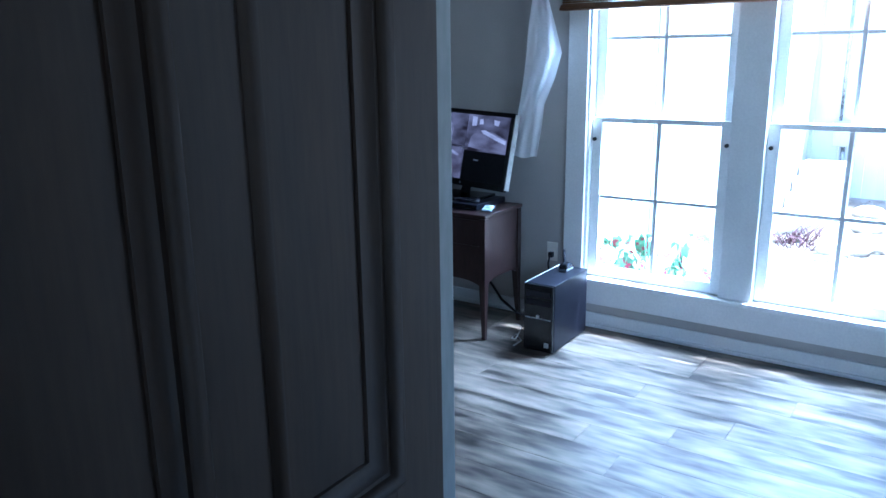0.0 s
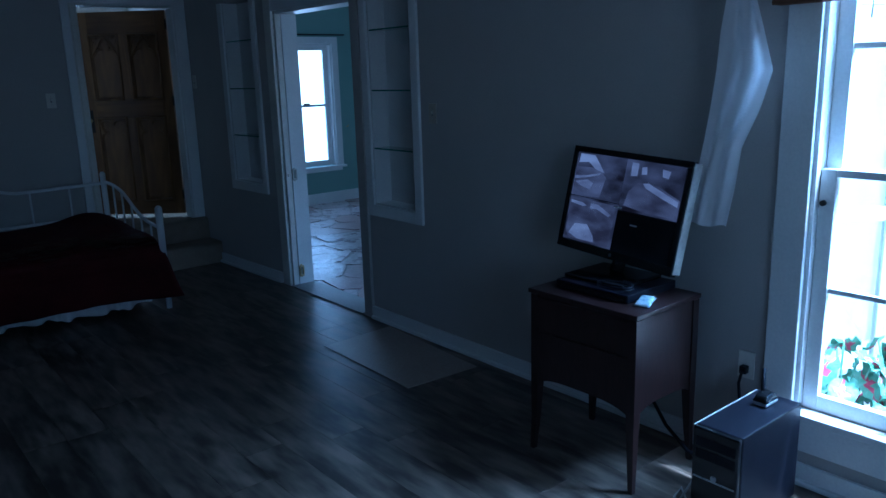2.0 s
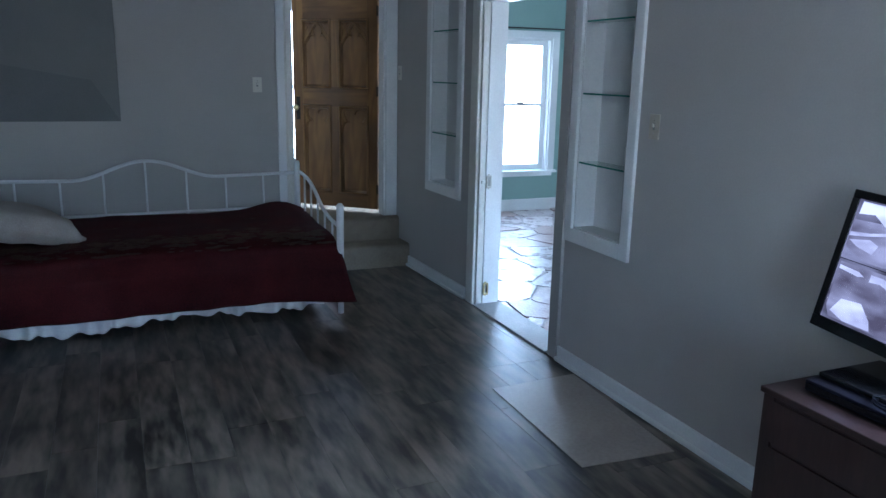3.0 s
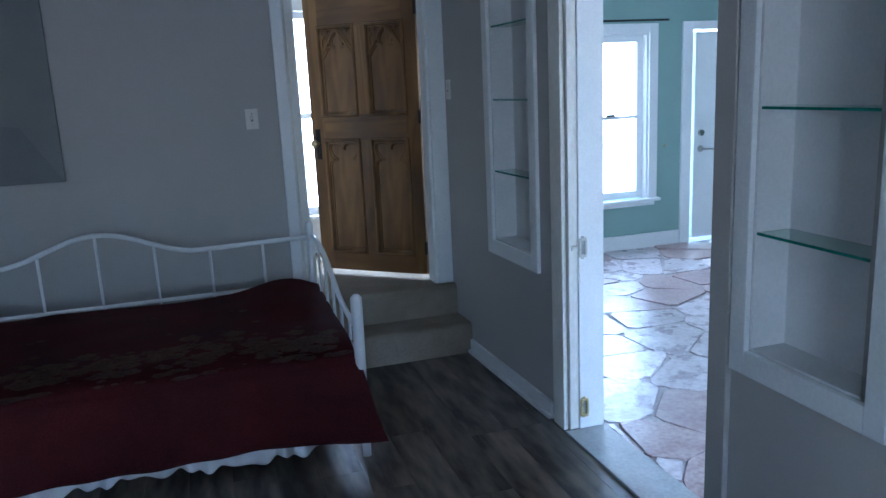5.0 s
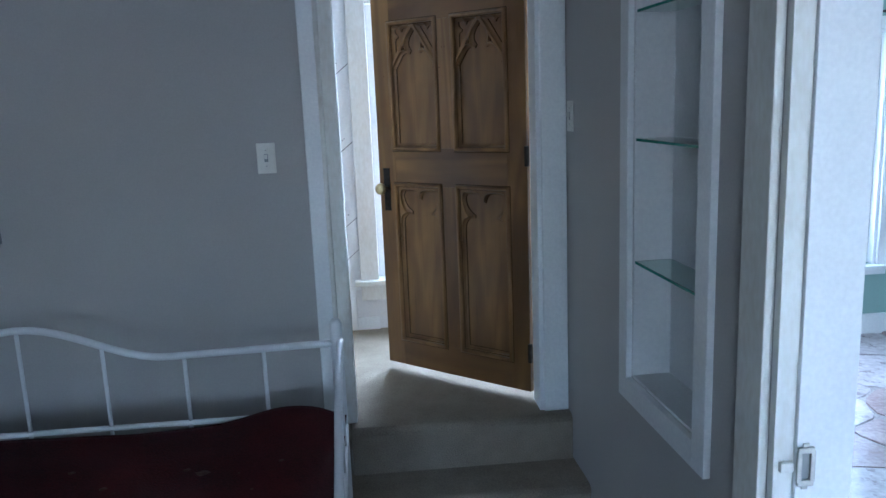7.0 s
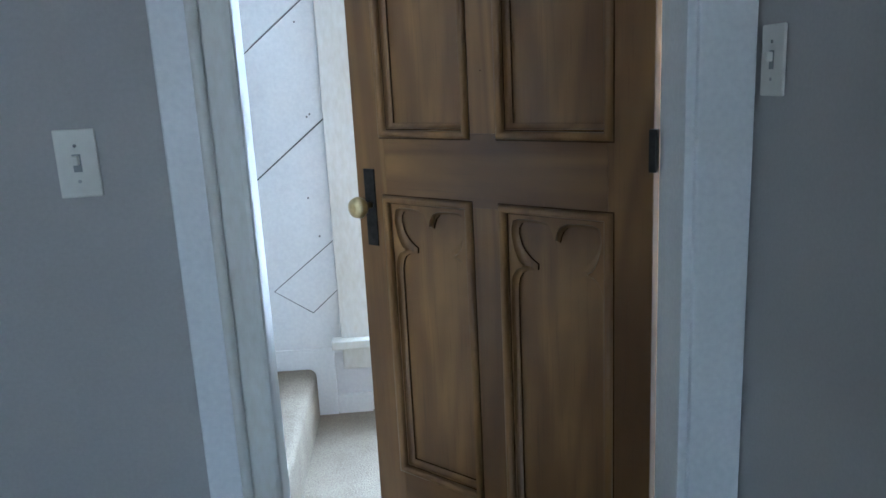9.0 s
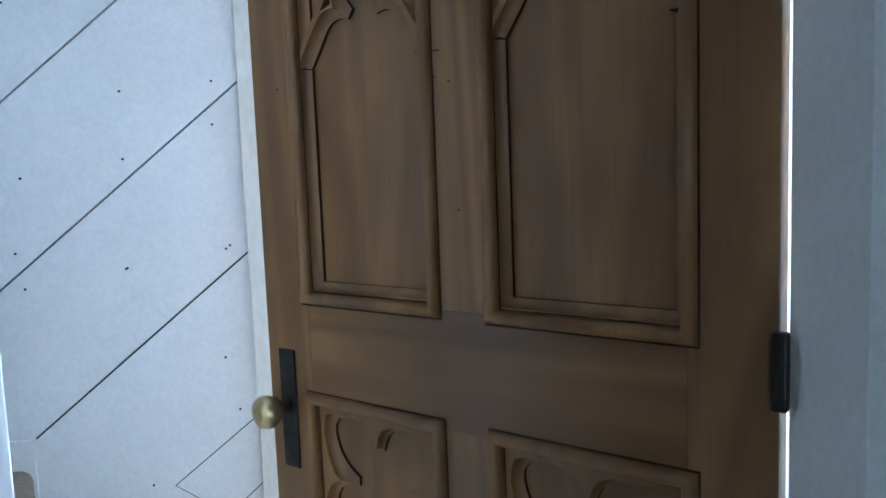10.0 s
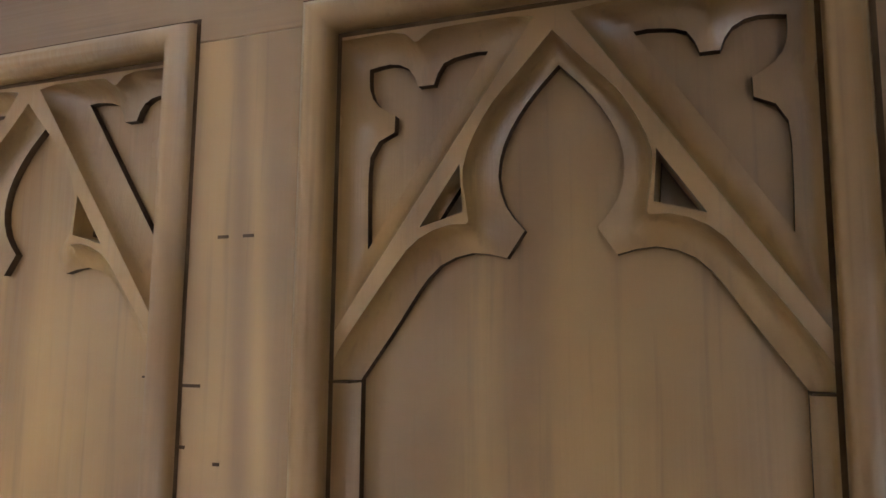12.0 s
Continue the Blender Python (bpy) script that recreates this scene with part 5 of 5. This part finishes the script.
for i in range(60):
    a = rng.random() * 6.28
    p0 = Vector((8.05 + rng.gauss(0, 0.12), 1.22 + rng.gauss(0, 0.1), -0.16))
    d = Vector((math.cos(a), math.sin(a), 0.5 + rng.random())) * (0.10 + 0.14 * rng.random())
    bm_tube(brush, [p0, p0 + d * 0.5 + Vector((0, 0, 0.03)), p0 + d], [0.006, 0.005, 0.002], 4)
solid("brush_pile", brush, mat("purple_brown_twigs", (0.10, 0.05, 0.06), (0.22, 0.13, 0.14), 20, 0.9, 0.2), "small pile of dark twigs on the ground", "twigs", "stuff")


# ---- caladium plants ----
def heart_leaf(L, seed):
    """Heart-shaped leaf with a raised pink heart, lying along +x."""
    r = random.Random(seed)
    n = 9
    bm = bmesh.new()
    rows = []
    for i in range(n + 1):
        u = i / n
        w = 0.43 * L * math.sin(math.pi * min(u * 0.86 + 0.14, 1)) ** 0.8 * (1 - 0.3 * u)
        droop = -0.22 * L * u * u
        rows.append([bm.verts.new((u * L - 0.18 * L * (abs(k) == 1) * (1 - u), k * w, droop + 0.10 * L * abs(k) - 0.05 * L * abs(k) ** 2 + 0.012 * math.sin(u * 20 + k * 4 + seed))) for k in (-1, -0.55, -0.15, 0.15, 0.55, 1)])
    for i in range(n):
        for k in range(5):
            f = bm.faces.new((rows[i][k], rows[i + 1][k], rows[i + 1][k + 1], rows[i][k + 1]))
            f.smooth = True
            f.material_index = 1 if (k == 2 and i < 8) or (k in (1, 3) and 1 < i < 5 and r.random() < PINKNESS) else 0
    return bm


PINKNESS = 0.4
leaf_meshes = [mesh_of("leaf", heart_leaf(0.17, s), [M_LEAF, M_PINK]) for s in range(5)]
for cx, cy, n in ((5.30, 1.90, 20), (5.52, 1.72, 20), (5.42, 1.50, 15)):
    pl = thing("caladium", "caladium plant with pink-hearted green leaves by the window", "plant", pose(cx, cy, -0.17), group="caladiums")
    for i in range(n):
        a = i * 2.4 + rng.random()
        hgt = 0.22 + 0.36 * rng.random()
        tip = Vector((math.cos(a) * 0.20 * rng.random(), math.sin(a) * 0.20 * rng.random(), hgt))
        part("stem", tube([(0, 0, 0), tip * 0.6 + Vector((0, 0, 0.03)), tip], [0.008, 0.006, 0.004], 6), M_LEAF, pl)
        lf = new("leaf", leaf_meshes[i % 5])
        lf.parent = pl
        lf.matrix_basis = Matrix.Translation(tip) @ pose(0, 0, 0, rng.uniform(-20, 20), rng.uniform(15, 60), math.degrees(a))

# ---- floor planks ----
rng = random.Random(21)
plank_cache = {}


def plank_mesh(w, l):
    key = (round(w, 3), round(l, 3))
    if key not in plank_cache:
        bm = box(0, key[0], 0, key[1], -0.006, 0.0)
        es = [e for e in bm.edges if all(v.co.z > -0.001 for v in e.verts)]
        bmesh.ops.bevel(bm, geom=es, offset=0.0007, segments=1, affect="EDGES")
        plank_cache[key] = mesh_of("plank", bm, M_PLANK)
    return plank_cache[key]


PWID, PLEN = 0.1805, 1.22
nx = int((WX - 1.465) / PWID) + 1
for i in range(nx):
    x = 1.465 + i * PWID
    w = min(PWID, WX - x) - 0.0008
    if w < 0.02:
        continue
    y = -1.22 - rng.random() * 0.9
    while y < 6.97:
        a, b2 = max(y, -1.22), min(y + PLEN, 6.975)
        if b2 - a > 0.03:
            ob = new("plank", plank_mesh(w, b2 - a - 0.0008))
            ob.parent = floor
            ob.location = (x, a, 0.0)
        y += PLEN
# strip of floor through the entrance
ent = new("plank", plank_mesh(0.124, 0.905))
ent.parent = floor
ent.location = (1.341, -0.31, 0.0)

# ---- diagonal boards on the stair hall wall ----
bp = thing("diagonal_boards", "white painted diagonal boards on the stair wall", "wall boards", kind="structure")
S, C = math.sin(radians(39.0)), math.cos(radians(39.0))


def clip(poly, a, b, c):
    """The part of a polygon where a*x + b*y <= c."""
    out = []
    for i in range(len(poly)):
        p, q = poly[i - 1], poly[i]
        dp, dq = a * p[0] + b * p[1] - c, a * q[0] + b * q[1] - c
        if dp * dq < 0:
            t = dp / (dp - dq)
            out.append((p[0] + (q[0] - p[0]) * t, p[1] + (q[1] - p[1]) * t))
        if dq <= 0:
            out.append(q)
    return out


part("backing", box(2.02, 3.692, 8.6192, 8.6198, 0.62, 3.19), M_DIRT, bp, "dark gap behind the boards")
for k in range(-3, 9):
    c0 = BOARD0 + k * BOARDW
    pol = [(2.02, 0.62), (3.692, 0.62), (3.692, 3.19), (2.02, 3.19)]
    if k == -1:
        continue
    pol = clip(pol, -S, C, c0 + (2 * BOARDW if k == -2 else BOARDW) - 0.005)
    pol = clip(pol, S, -C, -c0) if pol else pol
    if len(pol) > 2:
        bm = prism(pol, 0.001, 0.013)
        bmesh.ops.transform(bm, matrix=Matrix(((1, 0, 0, 0), (0, 0, -1, 8.619), (0, 1, 0, 0), (0, 0, 0, 1))), verts=bm.verts)
        part("board", bm, M_WHITE, bp)

for name, grow, y0, y1, material in (("patch_gap", 0.0, 0.0132, 0.0136, M_DIRT), ("patch_board", 0.004, 0.0134, 0.0145, M_WHITE)):
    corners = [(3.468 + grow, 0.866), (3.601, 0.776 + grow), (3.6915, 0.855 + grow), (3.6915, 1.042 - grow)]
    bm = prism(corners, y0, y1)
    bmesh.ops.transform(bm, matrix=Matrix(((1, 0, 0, 0), (0, 0, -1, 8.619), (0, 1, 0, 0), (0, 0, 0, 1))), verts=bm.verts)
    part(name, bm, material, bp)

rng = random.Random(31)
nail = mesh_of("nail", tube([(0, 0, 0), (0, -0.0025, 0)], 0.0032, 6), M_IRON)
for i in range(46):
    x, k = rng.choice((3.645, 3.40, 3.15, 2.9)) + rng.gauss(0, 0.012), rng.randrange(-2, 6)
    z = (BOARD0 + (k + rng.choice((0.12, 0.5, 0.88))) * BOARDW + S * x) / C
    if 0.7 < z < 2.6:
        o = new("nail", nail)
        o.parent = bp
        o.location = (x, 8.606, z)

# ---- flagstones ----
def lay_stones(x0, x1, y0, y1, gx, gy, gap, z0, ztop, material, parent, seed, pale=1.0, tilt=0.0):
    """Irregular flat stones fitted edge to edge over a rectangle."""
    r_ = random.Random(seed)
    seeds = []
    for i in range(-1, int((x1 - x0) / gx) + 2):
        for j in range(-1, int((y1 - y0) / gy) + 2):
            seeds.append((x0 + (i + 0.5 + r_.uniform(-0.46, 0.46)) * gx, y0 + (j + 0.5 + r_.uniform(-0.46, 0.46)) * gy))
    for sx, sy in seeds:
        if not (x0 - 0.1 < sx < x1 and y0 - 0.1 < sy < y1 + 0.1):
            continue
        pol = [(x0, y0), (x1, y0), (x1, y1), (x0, y1)]
        for qx, qy in seeds:
            dx, dy = qx - sx, qy - sy
            dd = dx * dx + dy * dy
            if 0 < dd < 2.2:
                pol = clip(pol, dx, dy, sx * dx + sy * dy + dd / 2 - math.sqrt(dd) * gap)
                if len(pol) < 3:
                    break
        if len(pol) < 3:
            continue
        pts = []
        m = len(pol)
        for i in range(m):
            p, q, r = Vector(pol[i - 1]), Vector(pol[i]), Vector(pol[(i + 1) % m])
            pts.append(q + (p - q) * min(0.2, 0.045 / max((p - q).length, 0.05)))
            pts.append(q * 0.86 + (p + r) * 0.07 if (p - r).length < 0.9 else q)
            pts.append(q + (r - q) * min(0.2, 0.045 / max((r - q).length, 0.05)))
        pts = [(p.x + r_.uniform(-0.015, 0.015), p.y + r_.uniform(-0.015, 0.015)) for p in pts]
        top = ztop + r_.uniform(-0.003, 0.003)
        bm = prism([(x - sx, y - sy) for x, y in pts], z0, top)
        es = [k for k in bm.edges if all(abs(v.co.z - top) < 1e-5 for v in k.verts)]
        bmesh.ops.bevel(bm, geom=es, offset=0.004, segments=1, affect="EDGES")
        ob = new("flagstone", mesh_of("flagstone", bm, material if r_.random() < pale else M_STONE_RED))
        ob.parent = parent
        ob.location = (sx, sy, 0)
        ob.rotation_euler = (r_.uniform(-tilt, tilt), r_.uniform(-tilt, tilt), 0)


lay_stones(WB + 0.03, 9.28, 4.0, GY - 0.005, 0.46, 0.36, 0.008, -0.02, 0.0, M_STONE, grf, 5, 0.66, 0.012)
patio = solid("patio", box(WB, 7.4, 0.2, 2.39, -0.24, -0.168), M_LITTER, "pale flagstone patio outside the window", "patio", "structure")
lay_stones(WB + 0.05, 7.38, 0.25, 2.38, 0.46, 0.42, 0.012, -0.18, -0.150, M_PATIO, patio, 12)
